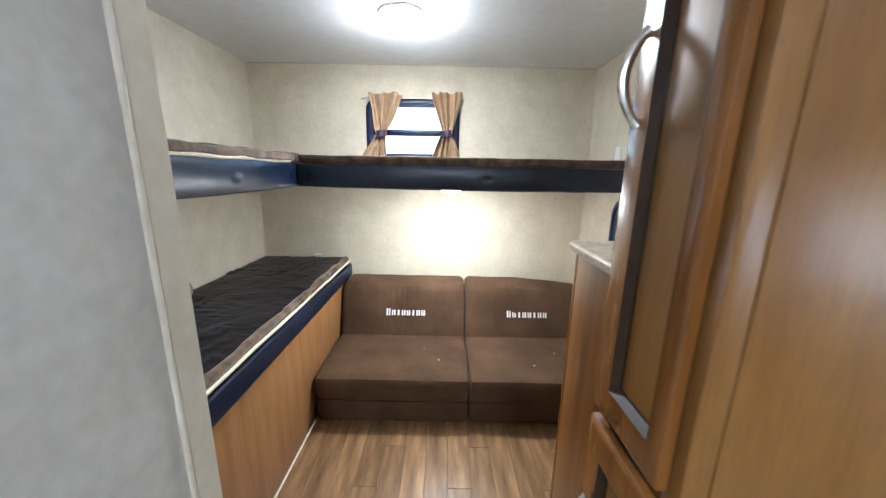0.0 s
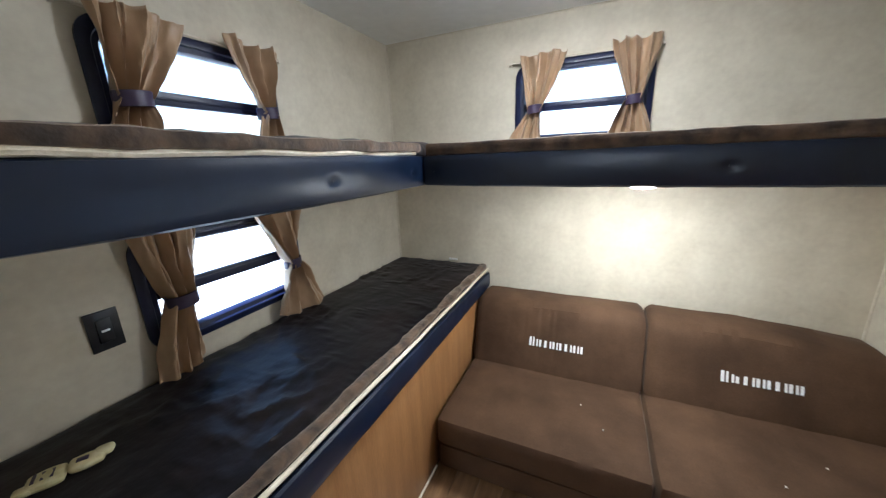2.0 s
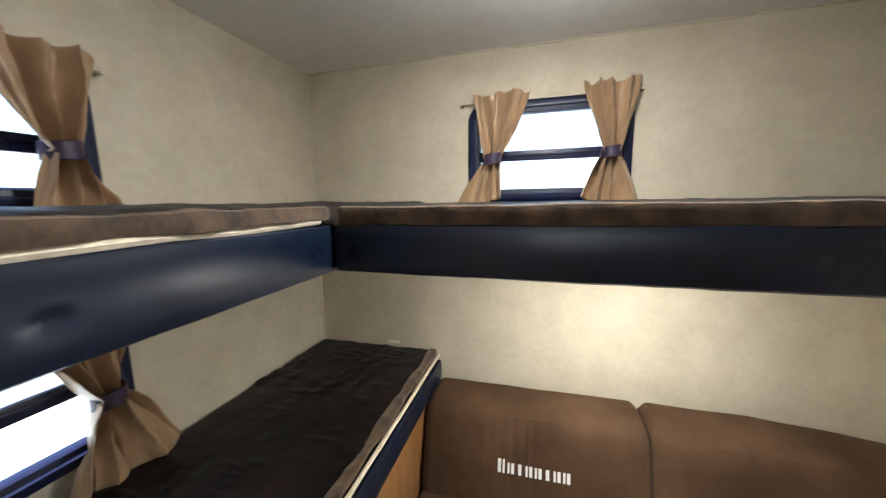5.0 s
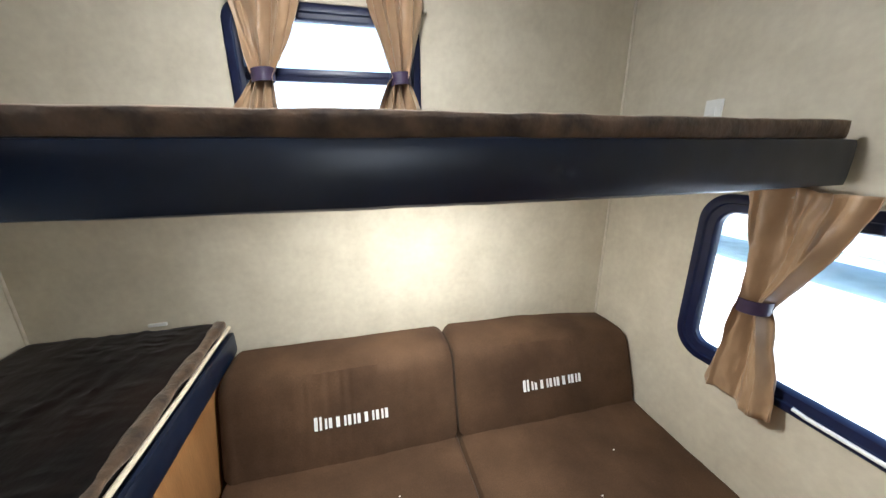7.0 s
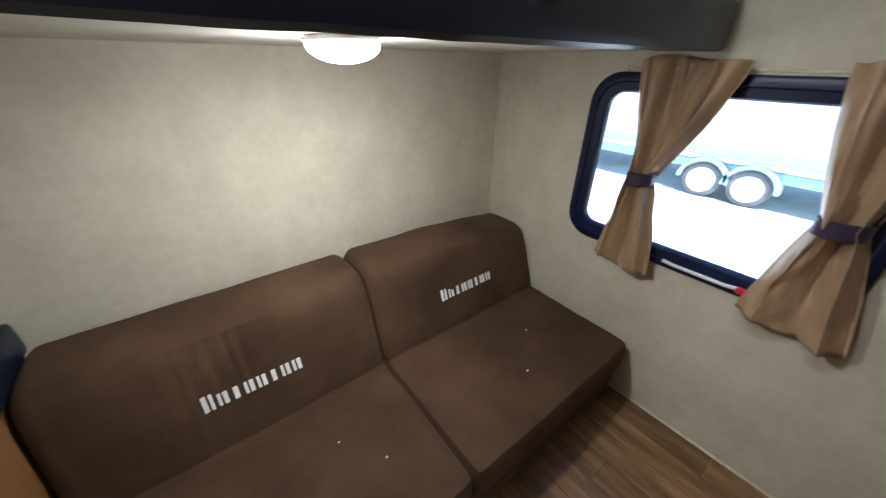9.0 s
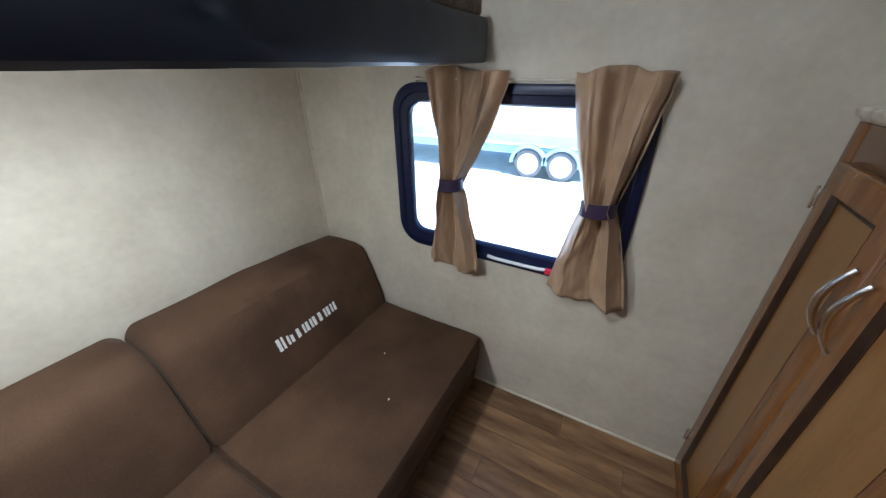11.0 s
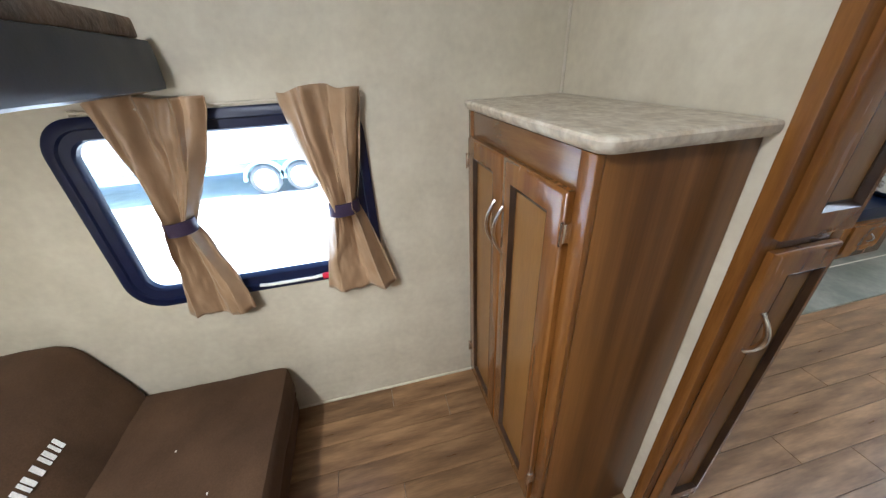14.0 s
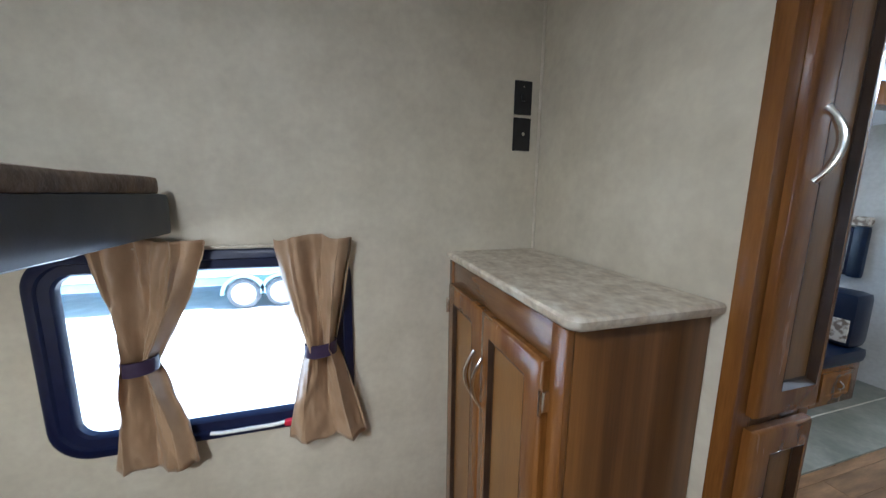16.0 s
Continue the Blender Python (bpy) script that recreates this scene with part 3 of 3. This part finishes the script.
mt = thing("mattress", "bunk mattress under brown plush cover with cream piping", "mattress")
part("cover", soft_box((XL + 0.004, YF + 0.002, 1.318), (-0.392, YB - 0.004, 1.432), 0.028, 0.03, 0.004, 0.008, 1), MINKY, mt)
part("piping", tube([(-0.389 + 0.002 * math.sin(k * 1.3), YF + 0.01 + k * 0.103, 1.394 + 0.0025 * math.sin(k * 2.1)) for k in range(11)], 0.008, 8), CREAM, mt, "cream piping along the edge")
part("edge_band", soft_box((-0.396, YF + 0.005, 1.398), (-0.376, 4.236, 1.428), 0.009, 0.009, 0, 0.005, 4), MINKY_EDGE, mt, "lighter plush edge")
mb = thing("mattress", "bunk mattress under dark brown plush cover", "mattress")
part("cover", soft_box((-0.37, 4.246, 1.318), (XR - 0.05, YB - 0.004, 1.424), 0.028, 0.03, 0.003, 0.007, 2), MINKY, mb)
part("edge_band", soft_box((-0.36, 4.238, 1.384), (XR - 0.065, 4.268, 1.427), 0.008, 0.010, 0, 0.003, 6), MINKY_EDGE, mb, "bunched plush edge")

lb = thing("bunk_bed", "lower bunk with wood panel base and black vinyl edge", "bunk bed", pose(-0.372, YF, 0, 0, 0, 90))
part("base_panel", box((0, 0.0, 0), (YB - YF - 0.002, 0.018, 0.625), 0.002), BASEW, lb, "honey-brown wood panel")
part("deck", box((0, 0.018, 0.6), (YB - YF - 0.002, 0.626, 0.63), 0.002), BOARD, lb)
rail(lb, YB - YF - 0.015, 0.600, 0.688, 0.022, [], 0.003)
ml = thing("mattress", "lower bunk mattress under crumpled dark brown plush cover", "mattress")
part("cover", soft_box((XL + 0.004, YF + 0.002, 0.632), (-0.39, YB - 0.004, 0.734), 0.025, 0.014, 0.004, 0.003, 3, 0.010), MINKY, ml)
part("edge_band", soft_box((-0.412, YF + 0.005, 0.706), (-0.374, YB - 0.006, 0.735), 0.012, 0.009, 0, 0.010, 5), MINKY_EDGE, ml, "tan ragged plush edge")
part("piping", tube([(-0.366 + 0.001 * math.sin(k * 1.7), YF + 0.01 + k * 0.185, 0.708 + 0.0015 * math.sin(k * 2.3)) for k in range(11)], 0.007, 8), CREAM, ml, "cream piping along the edge")
# crumpled cloth tag left on the lower mattress
tg = thing("cloth_tag", "small crumpled cream cloth tag on the lower mattress", "tag", pose(-0.79, 3.30, 0.737, 0, 0, 62))
TAGC = mat("pale_yellow_cloth", (0.50, 0.44, 0.22), 0.8, (0.62, 0.56, 0.34), 40, 4, bump=0.3, bump_scale=80)
part("strip", soft_box((-0.062, -0.026, 0), (-0.004, 0.02, 0.012), 0.006, 0.005, 0.002, 0.007, 8), TAGC, tg)
part("strip", soft_box((0.002, -0.014, 0), (0.058, 0.024, 0.014), 0.006, 0.005, 0.002, 0.008, 9), TAGC, tg)
part("corner", soft_box((0.04, 0.004, 0.002), (0.072, 0.03, 0.016), 0.006, 0.005, 0.001, 0.006, 12), TAGC, tg)
part("corner", soft_box((-0.078, -0.03, 0.0), (-0.048, -0.004, 0.012), 0.005, 0.005, 0.001, 0.006, 13), TAGC, tg)
for k in range(3):
    part("printed_bar", box((-0.052 + k * 0.014, -0.016, 0.0135), (-0.046 + k * 0.014, 0.012, 0.0165), 0.001), TIE, tg, "faded dark printed bar")
part("printed_bar", box((0.014, -0.004, 0.0155), (0.034, 0.010, 0.0185), 0.001), TIE, tg, "faded dark printed patch")

# ---- sofa ----
def backrest(x0, x1, seed, creases=()):
    """Wedge cushion against the back wall: sloping front, flat top, rounded edges."""
    prof = [(4.705, 0.275), (4.718, 0.33), (4.742, 0.40), (4.768, 0.47), (4.79, 0.525), (4.812, 0.553), (4.85, 0.567), (4.93, 0.570), (5.0, 0.566), (5.028, 0.545), (5.03, 0.42), (5.03, 0.275)]
    bm = bmesh.new()
    n = 130
    loops = []
    for i in range(n + 1):
        s = i / n
        x = x0 + (x1 - x0) * s
        e = min(s, 1 - s) * (x1 - x0)
        k = 1 - max(0, 1 - e / 0.035) ** 2
        lp = []
        for y, z in prof:
            cy, cz = 4.88, 0.41
            sh = 0.90 + 0.10 * k
            yy, zz = cy + (y - cy) * sh, cz + (z - cz) * sh * (1 + (0.30 * min(1, max(0, (1.36 - x) / 0.5)) if z > cz else 0))
            if y < 4.84:
                yy -= 0.012 * math.sin(math.pi * s) + 0.004 * noise.noise(Vector((x * 9 + seed, z * 3, seed))) + 0.0025 * noise.noise(Vector((x * 30, z * 4, seed))) - sum(a * math.exp(-((x - c) / 0.009) ** 2) * max(0, min(1, (z - zl) / 0.05)) for c, a, zl in creases)
            zz += 0.006 * noise.noise(Vector((x * 5, seed, y * 4)))
            lp.append(bm.verts.new((x, yy, max(zz, 0.272))))
        loops.append(lp)
    m = len(prof)
    for a, b in zip(loops, loops[1:]):
        for j in range(m):
            bm.faces.new((a[j], a[(j + 1) % m], b[(j + 1) % m], b[j]))
    bm.faces.new(loops[0])
    bm.faces.new(loops[-1])
    return bm


CREASES = ((0.0, 0.004, 0.36), (0.045, 0.005, 0.38), (0.075, 0.0035, 0.33), (-0.08, 0.0025, 0.4))


def sofa(x0, x1, cat, seed, label):
    root = thing("sofa_section", label, "sofa", None, "two sofa sections")
    part("base_cushion", soft_box((x0, 4.222, 0.002), (x1, 5.02, 0.134), 0.02, 0.035, 0.002, 0.002, seed), SUEDE, root)
    part("seat_cushion", soft_box((x0, 4.205, 0.137), (x1, 5.02, 0.278), 0.03, 0.03, 0.006, 0.004, seed + 1), SUEDE, root)
    back = part("backrest", backrest(x0 + 0.002, x1 - 0.002, seed, CREASES if seed == 11 else ()), SUEDE, root)
    # zip line between base and seat cushion
    part("seam_piping", tube([(x0 + 0.03 + (x1 - x0 - 0.06) * k / 8, 4.214, 0.136 + 0.001 * math.sin(k)) for k in range(9)], 0.0035, 6), SUEDE, root)
    # embroidered mark: plain bars in place of lettering
    c0, c1 = cat
    w = (c1 - c0) / 8
    tilt = Matrix.Rotation(radians(-21), 4, "X")

    def stroke(u, z0, z1, lean, half):
        bm = bmesh.new()
        vs = [bm.verts.new((u + (lean if sz else 0) + sx * half, y, z1 if sz else z0)) for y in (0.0, -0.003) for sx, sz in ((-1, 0), (1, 0), (1, 1), (-1, 1))]
        for f in ((0, 1, 2, 3), (4, 5, 6, 7), (0, 1, 5, 4), (1, 2, 6, 5), (2, 3, 7, 6), (3, 0, 4, 7)):
            bm.faces.new([vs[q] for q in f])
        return bm

    # one tall bar, then evenly cut upright ones
    shapes = [[stroke(-0.009, -0.002, 0.044, 0, 0.0058), stroke(0.007, -0.002, 0.044, 0, 0.0040)]]
    for k in range(7):
        if k in (1, 4):
            shapes.append([stroke(0, 0, 0.035, 0, 0.0062)])
        else:
            shapes.append([stroke(-0.008, 0, 0.035, 0, 0.0040), stroke(0.007, 0, 0.035, 0, 0.0055)])
    for k, group in enumerate(shapes):
        s = (c0 + w * (k + 0.5) - x0) / (x1 - x0)
        for bm in group:
            ob = part("embroidered_bar", bm, THREAD, back, "white embroidered bar", smooth=False)
            ob.matrix_local = Matrix.Translation((c0 + w * (k + 0.5), 4.7495 - 0.012 * math.sin(math.pi * s) - 0.006, 0.412)) @ tilt
    return root


sofa(-0.358, 0.476, (-0.053, 0.213), 11, "brown microsuede fold-out sofa seat with wedge backrest and white embroidery")
sofa(0.482, 1.308, (0.758, 1.032), 15, "brown microsuede fold-out sofa seat beside the wide window")


for k, (lx, ly) in enumerate(((0.22, 4.52), (0.31, 4.40), (0.86, 4.36), (1.02, 4.50))):
    ln = thing("lint", "tiny white speck of lint on the sofa seat", "lint", pose(lx, ly, 0.2825), "lint specks on the sofa")
    part("speck", soft_box((-0.0035, -0.002, -0.001), (0.0035, 0.002, 0.003), 0.0012, 0.002), WHITEP, ln)


# ---- lamps ----
def dome(name, m, label, r, h):
    root = thing(name, label, "lamp", m)
    part("rim", disc((0, 0, -0.006), r * 1.04, 0.012, "z", 40, 0.004), WHITEP, root)
    bm = bmesh.new()
    bmesh.ops.create_uvsphere(bm, u_segments=36, v_segments=16, radius=1)
    bmesh.ops.delete(bm, geom=[v for v in bm.verts if v.co.z > 0.02], context="VERTS")
    for v in bm.verts:
        v.co = Vector((v.co.x * r, v.co.y * r, v.co.z * h - 0.012))
    part("lens", bm, LENS, root, "glowing frosted lens")


dome("bunk_lamp", pose(0.36, 4.49, 1.285), "small round lit dome lamp under the bunk", 0.060, 0.028)
dome("ceiling_lamp", pose(0.12, 4.3, H), "round lit dome lamp on the ceiling", 0.10, 0.035)
dome("ceiling_lamp", pose(0.35, 1.2, H), "round lit dome lamp on the hall ceiling", 0.10, 0.035)
dome("ceiling_lamp", pose(0.6, -0.9, H), "round lit dome lamp on the hall ceiling", 0.10, 0.035)


# ---- low cabinet ----
def bow_handle(parent, z0, z1, reach=0.025, r=0.0042):
    n = 14
    pts, rad = [], []
    for k in range(n + 1):
        f = k / n
        pts.append((0, -0.002 - reach * math.sin(math.pi * f) ** 0.8, z0 + (z1 - z0) * f))
        rad.append(r * (1.25 if k in (0, n) else 0.8 + 0.4 * math.sin(math.pi * f)))
    h = part("handle", tube(pts, rad, 10, 1.5), CHROME, parent, "curved brushed nickel handle")
    return h


def loft_ring(w, z0, z1, t, y_out, y_in):
    """A sloping bead round a sunk panel."""
    bm = bmesh.new()
    loops = [[bm.verts.new((sx * (w - k), y, z)) for sx, z in ((-1, z0 + k), (1, z0 + k), (1, z1 - k), (-1, z1 - k))] for k, y in ((0.0, y_out + 0.004), (0.001, y_out), (t, y_in - 0.001), (t + 0.004, y_in - 0.001), (t + 0.004, y_in + 0.002))]
    for a, b in zip(loops, loops[1:]):
        for k in range(4):
            bm.faces.new((a[k], a[(k + 1) % 4], b[(k + 1) % 4], b[k]))
    return bm


def panel_door(parent, w, z0, z1, m, handle_u=None, handle_z=None, stile=0.055, far=None):
    """A cabinet door: frame with a moulded edge round a flat sunk panel. It faces -y of its pose; far is the width of the stile away from the handle."""
    h = w / 2
    far = stile if far is None else far
    shift = (stile - far) / 2
    i, k = h - (stile + far) / 2, stile
    d = part("door", loft_rects([(h, z0, z1, 0.0), (h, z0, z1, -0.012), (h - 0.004, z0 + 0.004, z1 - 0.004, -0.017), (h - 0.009, z0 + 0.009, z1 - 0.009, -0.019),
                                 (i, z0 + k, z1 - k, -0.019), (i - 0.005, z0 + k + 0.005, z1 - k - 0.005, -0.014),
                                 (i - 0.009, z0 + k + 0.009, z1 - k - 0.009, -0.0075)], shift), WOOD, parent)
    d.matrix_local = m
    part("panel", loft_rects([(i - 0.0085, z0 + k + 0.0085, z1 - k - 0.0085, -0.007), (i - 0.010, z0 + k + 0.010, z1 - k - 0.010, -0.0085),
                              (i - 0.020, z0 + k + 0.020, z1 - k - 0.020, -0.0088)], shift), PANELW, d, "sunk lighter wood panel")
    # bevel coloured dark so that the sunk panel reads as shaded at its edge
    bead = part("bead", loft_ring(i + 0.001, z0 + k - 0.001, z1 - k + 0.001, 0.010, -0.0197, -0.0085), BEAD_SHADE, d, "bead darkened to give the recess its shade")
    bead.location.x = shift
    if handle_u is not None:
        hd = bow_handle(d, *handle_z)
        hd.location = (handle_u, -0.019, 0)
    return d


cab = thing("cabinet", "low cherry-brown wood cabinet with two panel doors", "cabinet")
part("side_panel", box((0.66, YP + 0.003, 0.0), (0.675, 3.425, 1.169), 0.0015), SIDEW, cab, "streaked brown wood side")
part("body", box((0.677, YP + 0.003, 0.0), (XR - 0.004, 3.405, 1.167)), WOOD, cab)
part("stile", box((0.66, 3.427, 0.0), (0.705, 3.44, 1.169), 0.0015), WOOD, cab)
part("stile", box((1.268, 3.408, 0.0), (XR - 0.004, 3.44, 1.169), 0.0015), WOOD, cab)
part("top_rail", box((0.7055, 3.408, 1.085), (1.2675, 3.439, 1.169), 0.0015), WOODH, cab)
part("toe_rail", box((0.7055, 3.408, 0.0), (1.2675, 3.439, 0.085), 0.0015), WOODH, cab)
dA = panel_door(cab, 0.28, 0.075, 1.098, pose(0.842, 3.441, 0, 0, 0, 180), -0.116, (0.845, 0.975))
dB = panel_door(cab, 0.28, 0.075, 1.098, pose(1.126, 3.441, 0, 0, 0, 180), 0.116, (0.845, 0.975))
for dd, u in ((dA, 0.142), (dB, -0.142)):
    for z in (0.20, 1.02):
        hg = part("hinge", box((u - 0.004, -0.02, z - 0.02), (u + 0.006, -0.001, z + 0.02), 0.002), CHROME, dd, "nickel hinge")
        hg2 = part("hinge_pin", tube([(u + (0.003 if u > 0 else -0.003), -0.021, z - 0.025), (u + (0.003 if u > 0 else -0.003), -0.021, z + 0.025)], 0.0035, 8), CHROME, dd, "nickel hinge pin")

# worktop with clipped corner and moulded edge
top = thing("countertop", "stone-patterned beige laminate top on the low cabinet", "countertop")
bm = bmesh.new()
outline = [(XR - 0.003, YP + 0.004), (0.636, YP + 0.004), (0.636, 3.428), (0.638, 3.437), (0.644, 3.445), (0.652, 3.4505), (0.662, 3.453), (XR - 0.003, 3.453)]
loops = []
for ins, z in ((0.016, 1.170), (0.013, 1.1705), (0.011, 1.176), (0.004, 1.178), (0.001, 1.184), (0.0, 1.192), (0.004, 1.197), (0.012, 1.198)):
    lp = []
    for x, y in outline:
        fx = ins if x < 0.8 else 0
        fy = -ins if y > 3.2 else 0
        lp.append(bm.verts.new((x + fx, y + fy, z)))
    loops.append(lp)
for a, b in zip(loops, loops[1:]):
    for k in range(len(a)):
        bm.faces.new((a[k], a[(k + 1) % len(a)], b[(k + 1) % len(a)], b[k]))
bm.faces.new(loops[0])
part("edge_moulding", bm, STONE, top, "stepped pale laminate edge")
bm = bmesh.new()
lo = [[bm.verts.new((x + (0.012 if x < 0.8 else 0), y - (0.012 if y > 3.2 else 0), z)) for x, y in outline] for z in (1.172, 1.1982)]
for k in range(len(outline)):
    bm.faces.new((lo[0][k], lo[0][(k + 1) % len(outline)], lo[1][(k + 1) % len(outline)], lo[1][k]))
bm.faces.new(lo[0])
bm.faces.new(lo[1])
part("slab", bm, STONE, top)

# ---- pantry ----
pan = thing("pantry", "tall cherry-brown pantry with two panel doors and bow handles", "pantry")
part("body", box((0.627, 2.942, 0.0), (XR + 0.02, 3.058, H - 0.002)), WOOD, pan)
part("end_panel", box((0.6255, 2.917, 0.0), (XR + T, 2.941, H - 0.002), 0.002), PANELW, pan, "smooth brown wood end panel")
part("face_frame", box((0.593, 3.080, 0.0), (0.6245, 3.130, H - 0.002), 0.003), WOOD, pan)
part("face_frame", box((0.593, 2.917, 0.0), (0.6245, 2.945, H - 0.002), 0.003), PANELW, pan)
for fz0, fz1 in ((0.965, 1.012), (0.0, 0.09), (1.94, H - 0.002)):
    part("face_frame", box((0.594, 2.9455, fz0), (0.6245, 3.0795, fz1), 0.003), WOODH, pan)
PM = pose(0.592, 3.018, 0, 0, 0, -90)
panel_door(pan, 0.164, 1.0, 1.955, PM, -0.052, (1.42, 1.53), 0.05, 0.02)
panel_door(pan, 0.164, 0.08, 0.975, PM, -0.052, (0.74, 0.84), 0.05, 0.02)


# ---- plates and tags ----
def plate(name, m, w, z0, z1, material, label, category, toggle=None):
    root = thing(name, label, category, m)
    part("cover", box((-w / 2, -0.006, z0), (w / 2, 0, z1), 0.003), material, root)
    zc = (z0 + z1) / 2
    if toggle == "switch":
        part("toggle", box((-0.009, -0.014, zc - 0.012), (0.009, -0.005, zc + 0.012), 0.003), material, root)
        part("screw", disc((0, -0.0065, zc + 0.035), 0.003, 0.002, "y", 10), CHROME, root)
    if toggle == "socket":
        part("socket_face", box((-0.017, -0.009, zc - 0.034), (0.017, -0.005, zc + 0.034), 0.003), material, root)
        part("marking", box((-0.009, -0.0095, zc - 0.003), (0.009, -0.0088, zc + 0.003)), WHITEP, root)
    if toggle == "coax":
        part("connector", disc((0, -0.010, zc), 0.006, 0.012, "y", 12, 0.001), CHROME, root)
    return root


PR = pose(XR, 3.186, 0, 0, 0, -90)
plate("wall_plate", PR, 0.066, 1.668, 1.779, BLACKP, "black blank wall plate above the countertop corner", "wall plate", "switch")
plate("wall_plate", PR, 0.066, 1.547, 1.658, BLACKP, "black cable wall plate above the countertop corner", "wall plate", "coax")
plate("outlet", pose(XL, 3.488, 0, 0, 0, 90), 0.072, 0.888, 1.002, BLACKP, "black power outlet beside the lower bunk window", "outlet", "socket")
wt = thing("wall_switch", "white switch plate on the wall above the bunk", "switch", pose(XR, 4.62, 0, 0, 0, -90))
part("cover", box((-0.029, -0.007, 1.42), (0.029, 0, 1.518), 0.003), WHITEP, wt)
part("rocker", box((-0.011, -0.011, 1.45), (0.011, -0.006, 1.495), 0.002), WHITEP, wt)
clip = thing("wall_clip", "small grey clip on the back wall above the lower mattress", "clip", pose(-0.6, YB, 0.742))
part("plate", box((-0.03, -0.012, 0), (0.03, 0, 0.012), 0.003), WHITEP, clip)

# ---- dinette in the slide-out ----
dn = thing("dinette_bench", "dinette bench with wooden base and black cushions", "bench")
part("base", box((1.49, 0.40, 0.013), (2.2, 0.87, 0.30), 0.006), WOOD, dn)
dr = part("drawer", loft_rects([(0.17, 0.06, 0.26, 0), (0.17, 0.06, 0.26, -0.014), (0.16, 0.07, 0.25, -0.018), (0.12, 0.10, 0.22, -0.018), (0.115, 0.105, 0.215, -0.012)]), WOOD, dn)
dr.matrix_local = pose(1.489, 0.64, 0, 0, 0, -90)
bow_handle(dr, 0.14, 0.19, 0.02).location = (0, -0.018, 0)
part("seat_cushion", soft_box((1.46, 0.40, 0.302), (2.25, 0.91, 0.40), 0.03, 0.05, 0.006), VINYL, dn, "black vinyl cushion")
bk = part("backrest", soft_box((1.48, 0.38, 0.40), (2.25, 0.58, 0.78), 0.04, 0.05, 0.006), VINYL, dn, "black vinyl cushion")
part("floral_band", soft_box((1.50, 0.576, 0.44), (2.2, 0.596, 0.60), 0.008, 0.03), FLORAL, bk, "cream floral panel")
vl = thing("window_valance", "dark padded curtain with floral valance at the far window", "valance", pose(1.9, 0, 0, 0, 0, 180))
part("side_drape", soft_box((0.10, -0.06, 0.80), (0.19, -0.01, 1.2), 0.02, 0.03), VINYL, vl)
part("top_board", soft_box((-0.24, -0.08, 1.2), (0.19, -0.005, 1.27), 0.015, 0.03), FLORAL, vl)

# ---- outside ----
structure("ground", box((-400, -400, -1.2), (400, 400, -1.04)), GRAVEL, "pale sunlit gravel lot")
tr = thing("trailer", "parked white trailer with two white-rimmed wheels", "trailer", pose(8.0, 0, -1.04))
part("chassis", box((0.1, 1.5, 0.50), (2.3, 11.5, 0.68), 0.03), PAINTG, tr)
part("body", box((0.02, 1.4, 0.685), (2.4, 11.6, 3.1), 0.12, 4), PAINTW, tr, "white trailer side")
part("skirt_stripe", box((0.0, 1.5, 0.78), (0.018, 11.5, 0.98), 0.004), PAINTG, tr, "blue-grey stripe")
for wy in (5.13, 5.87):
    wl = part("wheel", disc((0.12, wy, 0.325), 0.325, 0.22, "x", 40, 0.03), TYRE, tr)
    part("rim", disc((0.0, wy, 0.325), 0.235, 0.03, "x", 32, 0.01), PAINTW, wl, "white wheel cover")
    bm = bmesh.new()
    arc = [radians(a) for a in range(0, 181, 12)]
    lo = [[bm.verts.new((x, wy + r * math.cos(a), 0.325 + r * math.sin(a))) for a in arc] for x, r in ((-0.03, 0.36), (-0.03, 0.43), (0.25, 0.43), (0.25, 0.36))]
    for a, b in zip(lo, lo[1:] + lo[:1]):
        for k in range(len(arc) - 1):
            bm.faces.new((a[k], a[k + 1], b[k + 1], b[k]))
    part("fender", bm, PAINTG, tr, "blue-grey fender")

# ---- floor planks ----
floor_ob = bpy.data.objects["floor"]
PW, PL = 0.105, 0.92
plank_meshes = {}
rng = random.Random(4)


def plank_mesh(w, l):
    key = (round(w, 3), round(l, 3))
    if key not in plank_meshes:
        b = bmesh.new()
        v = [b.verts.new(p) for p in ((0, 0, -0.004), (w, 0, -0.004), (w, l, -0.004), (0, l, -0.004), (0.0008, 0.0008, 0), (w - 0.0008, 0.0008, 0), (w - 0.0008, l - 0.0008, 0), (0.0008, l - 0.0008, 0))]
        for f in ((4, 5, 6, 7), (0, 1, 5, 4), (1, 2, 6, 5), (2, 3, 7, 6), (3, 0, 4, 7)):
            b.faces.new([v[q] for q in f])
        plank_meshes[key] = finish("plank", b, FLOORW, False)
    return plank_meshes[key]


x = -0.37
while x < 1.3:
    w = min(PW, 1.313 - x)
    y = -1.0 - 0.23 * (round((x + 1) / PW) * 3 % 4)
    top_y = 4.3
    while y < top_y:
        l = min(PL, top_y - y)
        if x < 1.1 or y + l > 3.1:
            y0 = y if x < 1.1 else max(y, 3.1)
            if y + l - y0 > 0.03 and w > 0.02:
                p = new("plank", plank_mesh(w - 0.0006, y + l - y0 - 0.0006))
                p.location = (x, y0, 0)
                p.parent = floor_ob
        y += PL
    x += PW
